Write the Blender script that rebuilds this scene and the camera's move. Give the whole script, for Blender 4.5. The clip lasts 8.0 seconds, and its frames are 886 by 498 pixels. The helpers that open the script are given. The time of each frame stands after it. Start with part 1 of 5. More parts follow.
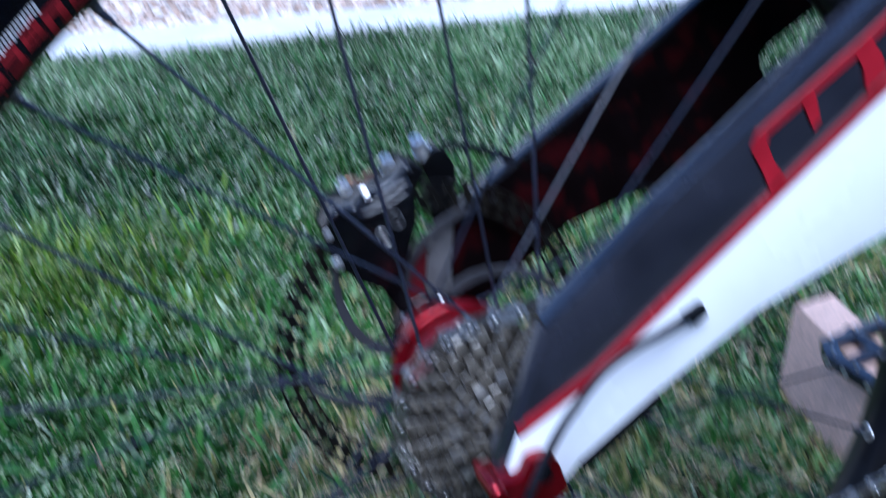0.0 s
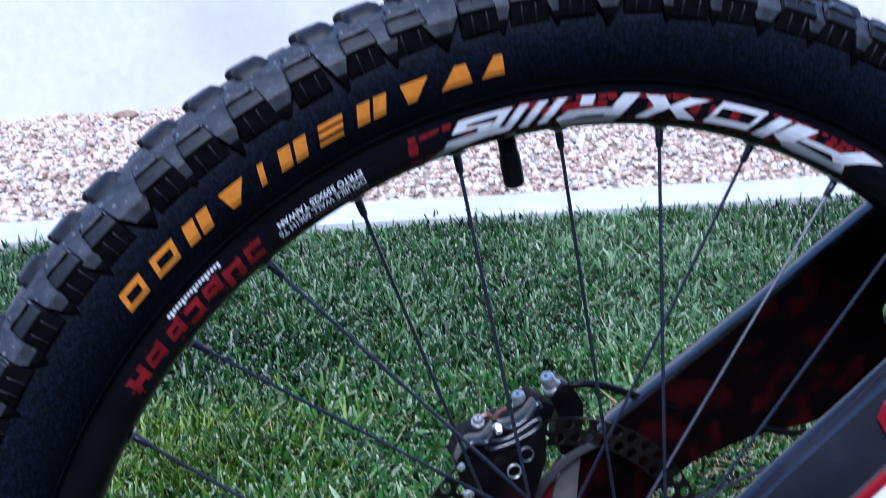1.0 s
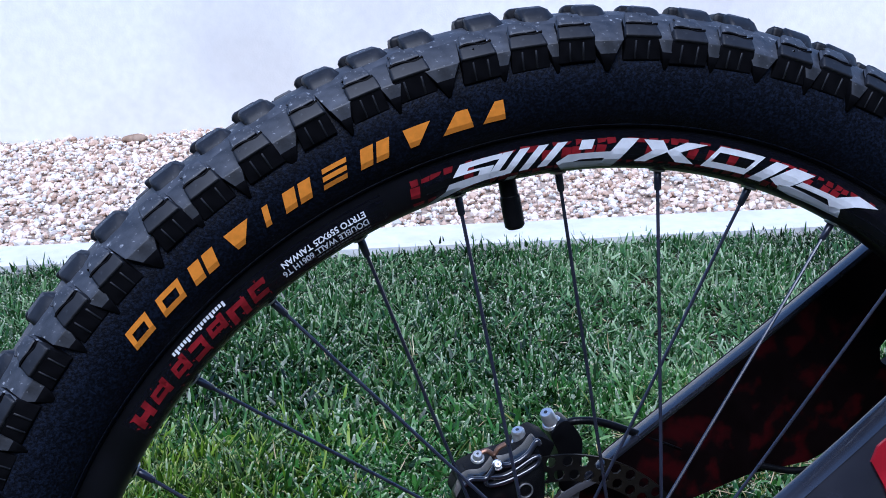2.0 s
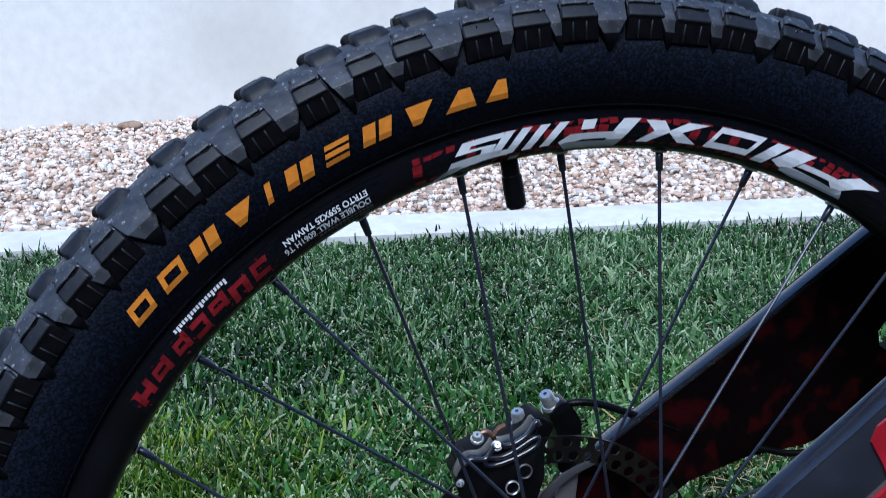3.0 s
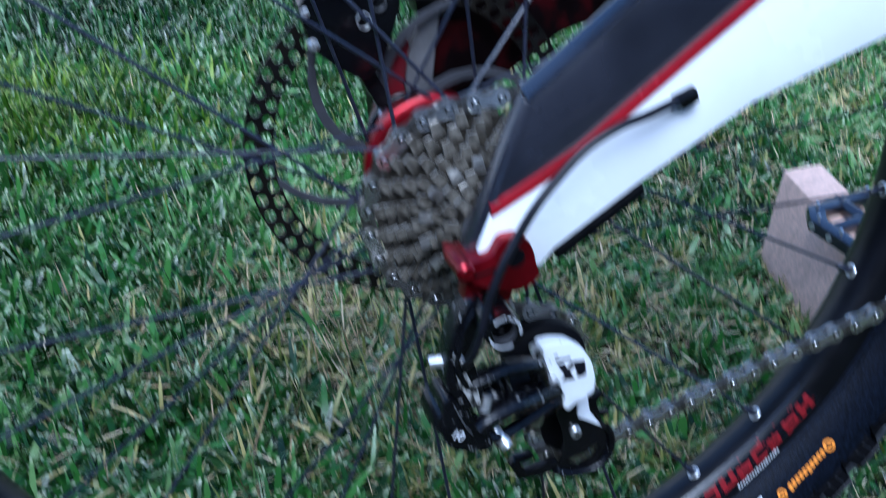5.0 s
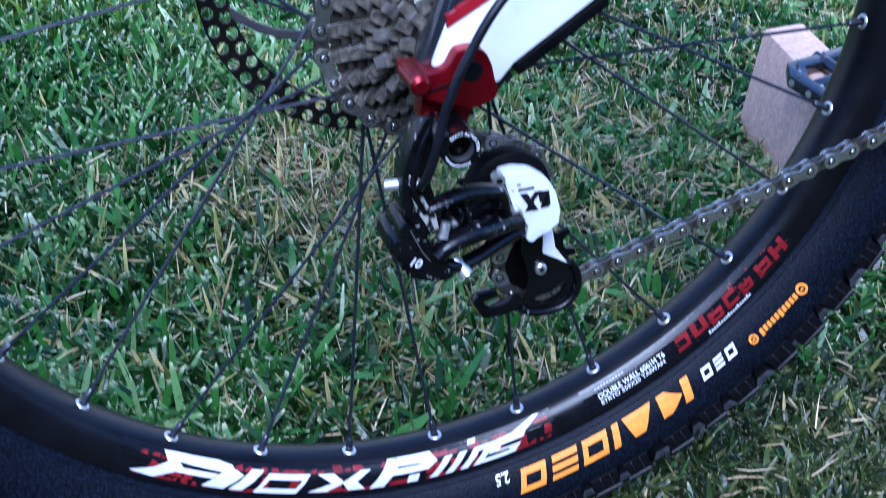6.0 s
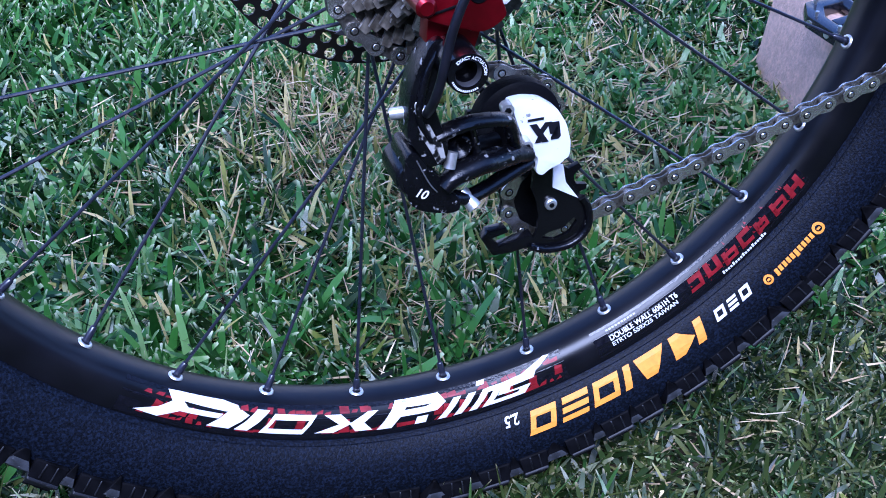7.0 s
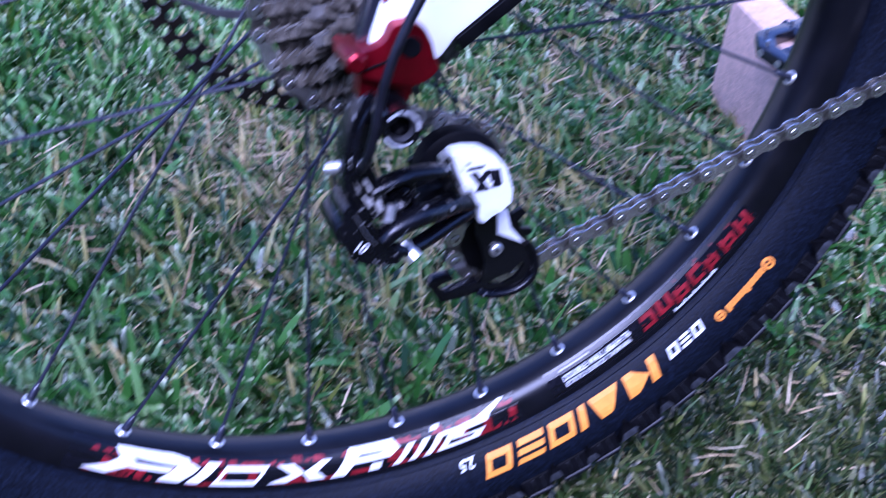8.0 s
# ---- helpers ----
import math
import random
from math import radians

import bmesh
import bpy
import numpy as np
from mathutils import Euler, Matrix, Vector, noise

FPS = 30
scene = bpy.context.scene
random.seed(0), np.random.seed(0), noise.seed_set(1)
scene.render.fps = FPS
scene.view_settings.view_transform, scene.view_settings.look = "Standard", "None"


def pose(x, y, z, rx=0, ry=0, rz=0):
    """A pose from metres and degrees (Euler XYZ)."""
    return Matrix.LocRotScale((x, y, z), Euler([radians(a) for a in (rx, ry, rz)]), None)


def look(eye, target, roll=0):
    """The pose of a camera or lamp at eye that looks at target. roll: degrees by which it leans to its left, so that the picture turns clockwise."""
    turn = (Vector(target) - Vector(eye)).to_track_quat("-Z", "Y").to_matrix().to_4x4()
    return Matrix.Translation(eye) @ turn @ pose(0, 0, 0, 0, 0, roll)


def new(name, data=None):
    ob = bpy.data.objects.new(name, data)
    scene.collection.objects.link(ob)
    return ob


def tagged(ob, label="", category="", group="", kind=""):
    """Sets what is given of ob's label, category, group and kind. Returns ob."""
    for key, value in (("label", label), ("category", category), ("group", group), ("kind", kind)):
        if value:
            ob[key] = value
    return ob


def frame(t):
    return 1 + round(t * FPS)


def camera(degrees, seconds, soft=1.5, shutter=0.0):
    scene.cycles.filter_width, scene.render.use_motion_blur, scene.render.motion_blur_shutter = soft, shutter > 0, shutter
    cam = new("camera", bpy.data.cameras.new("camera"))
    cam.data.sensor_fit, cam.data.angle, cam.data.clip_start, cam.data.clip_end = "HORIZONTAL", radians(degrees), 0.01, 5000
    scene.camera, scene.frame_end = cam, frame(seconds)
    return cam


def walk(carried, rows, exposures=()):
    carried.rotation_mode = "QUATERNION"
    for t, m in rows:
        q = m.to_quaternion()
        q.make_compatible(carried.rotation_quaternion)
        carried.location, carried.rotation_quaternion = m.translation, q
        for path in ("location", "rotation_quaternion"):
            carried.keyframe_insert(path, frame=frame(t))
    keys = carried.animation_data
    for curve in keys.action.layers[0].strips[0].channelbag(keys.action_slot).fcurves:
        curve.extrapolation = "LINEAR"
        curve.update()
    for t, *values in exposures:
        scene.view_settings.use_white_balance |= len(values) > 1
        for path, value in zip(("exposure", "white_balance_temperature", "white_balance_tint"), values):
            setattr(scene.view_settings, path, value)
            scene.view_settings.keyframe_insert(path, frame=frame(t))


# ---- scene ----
cam = camera(40.94, 8.0, soft=0.9, shutter=0.9)
# seconds, eye (m), Euler XYZ (degrees)
PATH_ROWS = [
    (0.0, -0.1661, -0.4940, 0.6819, 63.146, 2.596, -18.656),
    (0.3, -0.1738, -0.4960, 0.6992, 67.053, 2.439, -16.459),
    (0.5, -0.1786, -0.5005, 0.7143, 68.793, 2.359, -15.109),
    (1.0, -0.1874, -0.5064, 0.7334, 71.301, 2.238, -13.326),
    (1.5, -0.1850, -0.5124, 0.7447, 72.413, 1.999, -12.845),
    (3.0, -0.1897, -0.5143, 0.7394, 71.942, 1.531, -13.032),
    (3.5, -0.1908, -0.5101, 0.7183, 69.662, 0.986, -13.386),
    (4.0, -0.1821, -0.5048, 0.6819, 65.875, 0.163, -15.154),
    (4.4, -0.1741, -0.4969, 0.6481, 62.476, -0.453, -16.031),
    (4.5, -0.1728, -0.4947, 0.6416, 61.761, -0.584, -16.152),
    (4.6, -0.1727, -0.4950, 0.6368, 61.160, -0.582, -16.376),
    (5.0, -0.1637, -0.4978, 0.6169, 58.701, -0.897, -17.544),
    (5.2, -0.1603, -0.4991, 0.6067, 57.406, -0.889, -17.830),
    (6.3, -0.1494, -0.5027, 0.5687, 53.018, -0.928, -18.252),
    (6.5, -0.1489, -0.5024, 0.5640, 52.463, -0.851, -18.174),
    (7.0, -0.1475, -0.4999, 0.5595, 51.954, -0.583, -17.821),
    (7.5, -0.1459, -0.4979, 0.5591, 51.829, -0.402, -17.795),
    (8.0, -0.1294, -0.4946, 0.5684, 52.941, -0.129, -19.557),
]
walk(cam, [(t, pose(x, y, z, rx, ry, rz)) for t, x, y, z, rx, ry, rz in PATH_ROWS],
     exposures=[(0.0, 0.84, 4750, 14), (0.5, 0.78, 4900, 15), (1.5, 0.70, 5000, 16), (3.0, 0.50, 5200, 9), (3.6, 0.42, 5100, 6), (4.0, 0.54, 5000, 4), (4.5, 0.77, 4800, 5), (5.2, 1.00, 4650, 11), (6.5, 1.34, 4480, 23), (7.0, 1.42, 4580, 28), (7.6, 1.44, 4580, 34), (8.0, 1.39, 4530, 45)])

# ---- light: open shade under a bright sky ----
world = bpy.data.worlds.new("sky")
scene.world = world
world.use_nodes = True
wn, wl = world.node_tree.nodes, world.node_tree.links
sky = wn.new("ShaderNodeTexSky")
sky.sky_type = "NISHITA"
sky.sun_disc = False
sky.sun_elevation, sky.sun_rotation = radians(57), radians(201)
sky.dust_density, sky.ozone_density = 0.7, 2.0
wl.new(sky.outputs[0], wn["Background"].inputs[0])
wn["Background"].inputs[1].default_value = 0.15
sun = new("sun", bpy.data.lights.new("sun", "SUN"))
sun.data.energy, sun.data.angle, sun.data.color = 2.7, radians(38), (1.0, 0.95, 0.88)
sun.matrix_world = look((-0.8, -2.2, 4.3), (0.2, 0.4, 0.0))


# ---- materials ----
def mat(name, base, rough=0.5, metal=0.0, vary=0.25, scale=60.0, bump=0.0, bump_scale=400.0, second=None,
        second_scale=8.0, second_amount=0.5, edge=(0.48, 0.62), coat=0.0, spec=0.5, island=0.0, obj_random=0.0, rough_vary=0.1, chips=None, chip_scale=160.0):
    m = bpy.data.materials.new(name)
    m.use_nodes = True
    nt = m.node_tree
    n, l = nt.nodes, nt.links
    bsdf = n["Principled BSDF"]
    bsdf.inputs["Metallic"].default_value = metal
    bsdf.inputs["Coat Weight"].default_value = coat
    bsdf.inputs["Specular IOR Level"].default_value = spec
    tc = n.new("ShaderNodeTexCoord")
    nz = n.new("ShaderNodeTexNoise")
    nz.inputs["Scale"].default_value, nz.inputs["Detail"].default_value = scale, 6
    l.new(tc.outputs["Object"], nz.inputs["Vector"])
    ramp = n.new("ShaderNodeMapRange")
    ramp.inputs["From Min"].default_value, ramp.inputs["From Max"].default_value = 0.3, 0.7
    ramp.inputs["To Min"].default_value, ramp.inputs["To Max"].default_value = 1 - vary, 1 + vary
    l.new(nz.outputs["Fac"], ramp.inputs["Value"])
    col = n.new("ShaderNodeMix")
    col.data_type, col.blend_type = "RGBA", "MULTIPLY"
    col.inputs["Factor"].default_value = 1.0
    col.inputs["A"].default_value = (*base, 1)
    l.new(ramp.outputs[0], col.inputs["B"])
    out = col.outputs["Result"]
    if second:
        n2 = n.new("ShaderNodeTexNoise")
        n2.inputs["Scale"].default_value, n2.inputs["Detail"].default_value = second_scale, 5
        l.new(tc.outputs["Object"], n2.inputs["Vector"])
        r2 = n.new("ShaderNodeMapRange")
        r2.inputs["From Min"].default_value, r2.inputs["From Max"].default_value = edge
        r2.inputs["To Min"].default_value, r2.inputs["To Max"].default_value = 0.0, second_amount
        l.new(n2.outputs["Fac"], r2.inputs["Value"])
        mx = n.new("ShaderNodeMix")
        mx.data_type = "RGBA"
        l.new(r2.outputs[0], mx.inputs["Factor"])
        l.new(out, mx.inputs["A"])
        mx.inputs["B"].default_value = (*second, 1)
        out = mx.outputs["Result"]
    for amount, node, socket in ((island, "ShaderNodeNewGeometry", "Random Per Island"), (obj_random, "ShaderNodeObjectInfo", "Random")):
        if amount:
            g = n.new(node)
            mr = n.new("ShaderNodeMapRange")
            mr.inputs["To Min"].default_value, mr.inputs["To Max"].default_value = 1 - amount, 1 + amount
            l.new(g.outputs[socket], mr.inputs["Value"])
            mm = n.new("ShaderNodeMix")
            mm.data_type, mm.blend_type = "RGBA", "MULTIPLY"
            mm.inputs["Factor"].default_value = 1.0
            l.new(out, mm.inputs["A"])
            l.new(mr.outputs[0], mm.inputs["B"])
            out = mm.outputs["Result"]
    if chips:   # paint rubbed off along the raised edges, in broken bits
        geo, pr, cn, cr, cm, cx = (n.new(q) for q in ("ShaderNodeNewGeometry", "ShaderNodeMapRange", "ShaderNodeTexNoise", "ShaderNodeMapRange", "ShaderNodeMath", "ShaderNodeMix"))
        pr.inputs["From Min"].default_value, pr.inputs["From Max"].default_value = 0.55, 0.64
        l.new(geo.outputs["Pointiness"], pr.inputs["Value"])
        cn.inputs["Scale"].default_value, cn.inputs["Detail"].default_value = chip_scale, 6
        l.new(tc.outputs["Object"], cn.inputs["Vector"])
        cr.inputs["From Min"].default_value, cr.inputs["From Max"].default_value = 0.60, 0.66
        l.new(cn.outputs["Fac"], cr.inputs["Value"])
        cm.operation, cm.use_clamp = "MULTIPLY", True
        l.new(pr.outputs[0], cm.inputs[0])
        l.new(cr.outputs[0], cm.inputs[1])
        cx.data_type = "RGBA"
        l.new(cm.outputs[0], cx.inputs["Factor"])
        l.new(out, cx.inputs["A"])
        cx.inputs["B"].default_value = (*chips, 1)
        out = cx.outputs["Result"]
    l.new(out, bsdf.inputs["Base Color"])
    rr = n.new("ShaderNodeMapRange")
    rr.inputs["To Min"].default_value = max(0.03, rough - rough_vary)
    rr.inputs["To Max"].default_value = min(1.0, rough + rough_vary)
    l.new(nz.outputs["Fac"], rr.inputs["Value"])
    l.new(rr.outputs[0], bsdf.inputs["Roughness"])
    if bump:
        nb = n.new("ShaderNodeTexNoise")
        nb.inputs["Scale"].default_value, nb.inputs["Detail"].default_value = bump_scale, 4
        l.new(tc.outputs["Object"], nb.inputs["Vector"])
        bp = n.new("ShaderNodeBump")
        bp.inputs["Strength"].default_value, bp.inputs["Distance"].default_value = min(1.0, bump), 0.001
        l.new(nb.outputs["Fac"], bp.inputs["Height"])
        l.new(bp.outputs[0], bsdf.inputs["Normal"])
    return m


RUBBER = mat("tyre_rubber", (0.0020, 0.0027, 0.0054), 0.50, vary=0.5, scale=1100, bump=0.35, bump_scale=900, second=(0.0075, 0.0110, 0.0225), second_scale=680, second_amount=0.85, edge=(0.45, 0.65), spec=0.11, rough_vary=0.14)
# Sky light and shade put into the rubber's colour: paler tops, blacker flanks
KNOB_RUBBER = mat("sky_lit_tread", (0.0270, 0.0290, 0.0350), 0.58, vary=0.6, scale=150, bump=0.15, bump_scale=600, second=(0.42, 0.43, 0.45), second_scale=420, second_amount=0.5, edge=(0.62, 0.70), obj_random=0.15, spec=0.6, rough_vary=0.18)
KNOB_SIDE = mat("shaded_rubber", (0.0018, 0.0018, 0.0024), 0.6, vary=0.3, scale=120, second=(0.008, 0.008, 0.010), second_scale=60, second_amount=0.3, spec=0.05)
KNOB_RIB = mat("half_shaded_rubber", (0.0085, 0.0088, 0.0110), 0.5, vary=0.5, scale=160, spec=0.3, second=(0.05, 0.052, 0.058), second_scale=420, second_amount=0.5, edge=(0.60, 0.72))
RIM_BLACK = mat("anodised_black", (0.0028, 0.0028, 0.0042), 0.34, vary=0.3, scale=50, second=(0.0055, 0.0055, 0.009), second_scale=20, second_amount=0.4, spec=0.36)
BLACK_PAINT = mat("black_paint", (0.0025, 0.0025, 0.0032), 0.2, vary=0.3, scale=40, spec=0.4)
GREY_PAINT = mat("grey_black_paint", (0.0150, 0.0160, 0.0225), 0.22, vary=0.3, scale=35, second=(0.026, 0.027, 0.036), second_scale=14, second_amount=0.5, spec=0.6, coat=0.4)
WHITE_PAINT = mat("white_paint", (0.83, 0.84, 0.85), 0.25, vary=0.03, scale=25, coat=0.4, second=(0.62, 0.62, 0.60), second_scale=18, second_amount=0.14)
COVER_PAINT = mat("chipped_white_paint", (0.83, 0.84, 0.85), 0.28, vary=0.03, scale=25, coat=0.3, second=(0.10, 0.10, 0.11), second_scale=130, second_amount=0.8, edge=(0.67, 0.70), chips=(0.12, 0.12, 0.13))
RED_PAINT = mat("red_paint", (0.27, 0.008, 0.016), 0.25, vary=0.2, scale=60, spec=0.5, coat=0.4)
RED_ANO = mat("red_anodised", (0.25, 0.003, 0.010), 0.34, metal=0.8, vary=0.25, scale=80, second=(0.13, 0.002, 0.005), second_scale=60, second_amount=0.5, coat=0.2)
DARK_RED = mat("dark_red_pattern", (0.0024, 0.0010, 0.0013), 0.42, vary=0.3, scale=60, second=(0.021, 0.0013, 0.0020), second_scale=58, second_amount=0.9, edge=(0.51, 0.64), spec=0.08)
ORANGE = mat("orange_print", (0.82, 0.272, 0.02), 0.55, vary=0.12, scale=300)
WHITE_PRINT = mat("white_print", (0.74, 0.75, 0.77), 0.4, vary=0.08, scale=200)
BLACK_PRINT = mat("black_print", (0.008, 0.008, 0.012), 0.5, vary=0.2, scale=200, spec=0.2)
RED_PRINT = mat("red_print", (0.19, 0.007, 0.012), 0.4, vary=0.35, scale=150)
SPOKE_BLACK = mat("spoke_black", (0.013, 0.014, 0.026), 0.3, metal=0.0, vary=0.2, scale=200, spec=0.9)
# Webs carry the shade between cogs in their colour
COG_WEB = mat("shaded_cog_webs", (0.042, 0.036, 0.027), 0.45, metal=0.4, vary=0.6, scale=240, second=(0.014, 0.011, 0.008), second_scale=160, second_amount=0.8)
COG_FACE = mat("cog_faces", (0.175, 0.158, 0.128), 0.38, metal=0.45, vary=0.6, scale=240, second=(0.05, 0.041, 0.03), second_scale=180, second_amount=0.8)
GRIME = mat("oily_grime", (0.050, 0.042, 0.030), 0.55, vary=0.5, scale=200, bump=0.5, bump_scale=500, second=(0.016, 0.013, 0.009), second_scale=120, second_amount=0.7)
COG_STEEL = mat("grimy_cog_steel", (0.56, 0.54, 0.50), 0.30, metal=0.85, vary=0.4, scale=140, second=(0.11, 0.095, 0.075), second_scale=120, second_amount=0.75)
CHAIN_STEEL = mat("chain_steel", (0.66, 0.64, 0.60), 0.22, metal=0.95, vary=0.25, scale=260, second=(0.09, 0.08, 0.065), second_scale=240, second_amount=0.6, edge=(0.54, 0.7), obj_random=0.15)
DARK_CHAIN = mat("inner_chain_steel", (0.24, 0.225, 0.20), 0.3, metal=0.9, vary=0.3, scale=260, second=(0.04, 0.034, 0.027), second_scale=240, second_amount=0.75, edge=(0.5, 0.64), obj_random=0.15)
WORN_BLACK = mat("worn_black_paint", (0.006, 0.006, 0.007), 0.3, vary=0.3, scale=80, second=(0.40, 0.39, 0.36), second_scale=170, second_amount=0.9, edge=(0.47, 0.52), spec=0.5)
SILVER = mat("silver_bolt", (0.70, 0.70, 0.69), 0.34, metal=0.8, vary=0.2, scale=200, second=(0.35, 0.34, 0.32), second_scale=150, second_amount=0.5)
ROTOR_STEEL = mat("rotor_steel", (0.007, 0.0065, 0.006), 0.4, metal=0.35, vary=0.3, scale=90, second=(0.018, 0.014, 0.009), second_scale=40, second_amount=0.5, spec=0.25)
PLASTIC = mat("black_plastic", (0.0022, 0.0022, 0.0028), 0.34, vary=0.3, scale=100, bump=0.2, bump_scale=900, spec=0.2)
SCUFFED = mat("scuffed_black", (0.0022, 0.0022, 0.0032), 0.26, vary=0.3, scale=80, second=(0.30, 0.30, 0.30), second_scale=230, second_amount=0.7, edge=(0.65, 0.68), spec=0.36, rough_vary=0.12, bump=0.25, bump_scale=500, chips=(0.34, 0.34, 0.33), chip_scale=260.0)
DARK_METAL = mat("dark_metal", (0.06, 0.06, 0.065), 0.4, metal=0.5, vary=0.25, scale=80)
ARM_METAL = mat("grey_rotor_arm", (0.048, 0.047, 0.052), 0.5, metal=0.2, vary=0.25, scale=80)
INSERT_METAL = mat("bare_alloy_insert", (0.15, 0.145, 0.145), 0.45, metal=0.4, vary=0.25, scale=80)
CABLE = mat("cable_housing", (0.0055, 0.0055, 0.0085), 0.35, vary=0.3, scale=100, spec=0.35)
EDGE_PAINT = mat("glossy_edge_paint", (0.010, 0.011, 0.017), 0.26, vary=0.3, scale=40, spec=0.8, coat=0.5)
MATT_BLACK = mat("matt_black_casting", (0.0026, 0.0026, 0.0034), 0.55, vary=0.3, scale=100, bump=0.2, bump_scale=700, spec=0.08)
GREY_METAL = mat("grey_metal", (0.16, 0.16, 0.165), 0.4, metal=0.6, vary=0.2, scale=80)
COPPER = mat("copper_part", (0.20, 0.11, 0.07), 0.4, metal=0.6, vary=0.2, scale=100)
LIGHT_BLOCKER = mat("dark_blocker", (0.045, 0.038, 0.032), 0.8, vary=0.3, scale=12, bump=0.4, bump_scale=60)
SOIL = mat("lawn_soil", (0.022, 0.019, 0.011), 0.95, vary=0.5, scale=160, bump=1.0, bump_scale=120, second=(0.060, 0.046, 0.027), second_scale=60, second_amount=0.7, spec=0.1)
BROWN_STONE = mat("brown_stone", (0.26, 0.17, 0.11), 0.85, vary=0.3, scale=60, bump=0.6, bump_scale=200, second=(0.40, 0.30, 0.22), second_scale=30, second_amount=0.5)
CONCRETE = mat("pale_concrete", (0.62, 0.61, 0.59), 0.85, vary=0.08, scale=40, bump=0.6, bump_scale=250, second=(0.50, 0.48, 0.45), second_scale=7, second_amount=0.5)
STUCCO = mat("cream_stucco", (0.775, 0.755, 0.690), 0.9, vary=0.05, scale=30, bump=0.5, bump_scale=160, second=(0.57, 0.54, 0.475), second_scale=1.6, second_amount=0.6, edge=(0.48, 0.70))
BRICK = mat("pink_concrete_brick", (0.80, 0.525, 0.385), 0.9, vary=0.16, scale=240, bump=0.9, bump_scale=420, second=(0.62, 0.40, 0.28), second_scale=90, second_amount=0.5)
DECAL_FILM = mat("decal_film", (0.004, 0.004, 0.007), 0.22, vary=0.3, scale=300, bump=0.2, bump_scale=500, spec=0.45)
# Red darkened in colour for the shaded hub shell and left dropout
SHADED_RED = mat("shaded_red_paint", (0.13, 0.007, 0.012), 0.32, vary=0.4, scale=60, second=(0.03, 0.012, 0.014), second_scale=60, second_amount=0.6, spec=0.35)
GRAVEL_BED = mat("gravel_bed", (0.34, 0.26, 0.20), 0.95, vary=0.4, scale=70, bump=1.0, bump_scale=120)


def ramp_material(name, stops, rough, noise_scale=0.0, spread=1.0, tip=None, shift=-0.55):
    """Colour picked at random for each island from a ramp, shifted by a large patchy noise; mown tips may be pale."""
    m = bpy.data.materials.new(name)
    m.use_nodes = True
    n, l = m.node_tree.nodes, m.node_tree.links
    bsdf = n["Principled BSDF"]
    g = n.new("ShaderNodeNewGeometry")
    val = g.outputs["Random Per Island"]
    if tip:   # whole tufts are paler or darker than their neighbours
        ca, cm = n.new("ShaderNodeAttribute"), n.new("ShaderNodeMath")
        ca.attribute_name, cm.operation = "clump", "MULTIPLY_ADD"
        l.new(ca.outputs["Fac"], cm.inputs[0])
        cm.inputs[1].default_value = 0.45
        half = n.new("ShaderNodeMath")
        half.operation = "MULTIPLY_ADD"
        l.new(val, half.inputs[0])
        half.inputs[1].default_value, half.inputs[2].default_value = 0.8, -0.12
        l.new(half.outputs[0], cm.inputs[2])
        val = cm.outputs[0]
    if noise_scale:
        tc, nz = n.new("ShaderNodeTexCoord"), n.new("ShaderNodeTexNoise")
        nz.inputs["Scale"].default_value, nz.inputs["Detail"].default_value = noise_scale, 3
        l.new(tc.outputs["Object"], nz.inputs["Vector"])
        ad = n.new("ShaderNodeMath")
        ad.operation = "MULTIPLY_ADD"
        l.new(nz.outputs["Fac"], ad.inputs[0])
        ad.inputs[1].default_value = 1.8
        sc = n.new("ShaderNodeMath")
        sc.operation = "MULTIPLY_ADD"
        l.new(val, sc.inputs[0])
        sc.inputs[1].default_value, sc.inputs[2].default_value = spread, shift - 0.35
        l.new(sc.outputs[0], ad.inputs[2])
        val = ad.outputs[0]
    cr = n.new("ShaderNodeValToRGB")
    el = cr.color_ramp.elements
    el[0].position, el[0].color = stops[0][0], (*stops[0][1], 1)
    el[1].position, el[1].color = stops[-1][0], (*stops[-1][1], 1)
    for p, c in stops[1:-1]:
        e = el.new(p)
        e.color = (*c, 1)
    l.new(val, cr.inputs[0])
    col = cr.outputs[0]
    if tip:
        at, mr, mx = n.new("ShaderNodeAttribute"), n.new("ShaderNodeMapRange"), n.new("ShaderNodeMix")
        at.attribute_name = "along"
        mr.inputs["From Min"].default_value, mr.inputs["From Max"].default_value = 0.87, 0.99
        mr.inputs["To Max"].default_value = 0.9
        l.new(at.outputs["Fac"], mr.inputs["Value"])
        mx.data_type = "RGBA"
        l.new(mr.outputs[0], mx.inputs["Factor"])
        l.new(col, mx.inputs["A"])
        mx.inputs["B"].default_value = (*tip, 1)
        col = mx.outputs["Result"]
    l.new(col, bsdf.inputs["Base Color"])
    bsdf.inputs["Roughness"].default_value = rough
    if tip:   # light shines through the thin blades
        tr, ms = n.new("ShaderNodeBsdfTranslucent"), n.new("ShaderNodeMixShader")
        l.new(col, tr.inputs["Color"])
        ms.inputs[0].default_value = 0.35
        l.new(bsdf.outputs[0], ms.inputs[1])
        l.new(tr.outputs[0], ms.inputs[2])
        l.new(ms.outputs[0], n["Material Output"].inputs["Surface"])
    return m


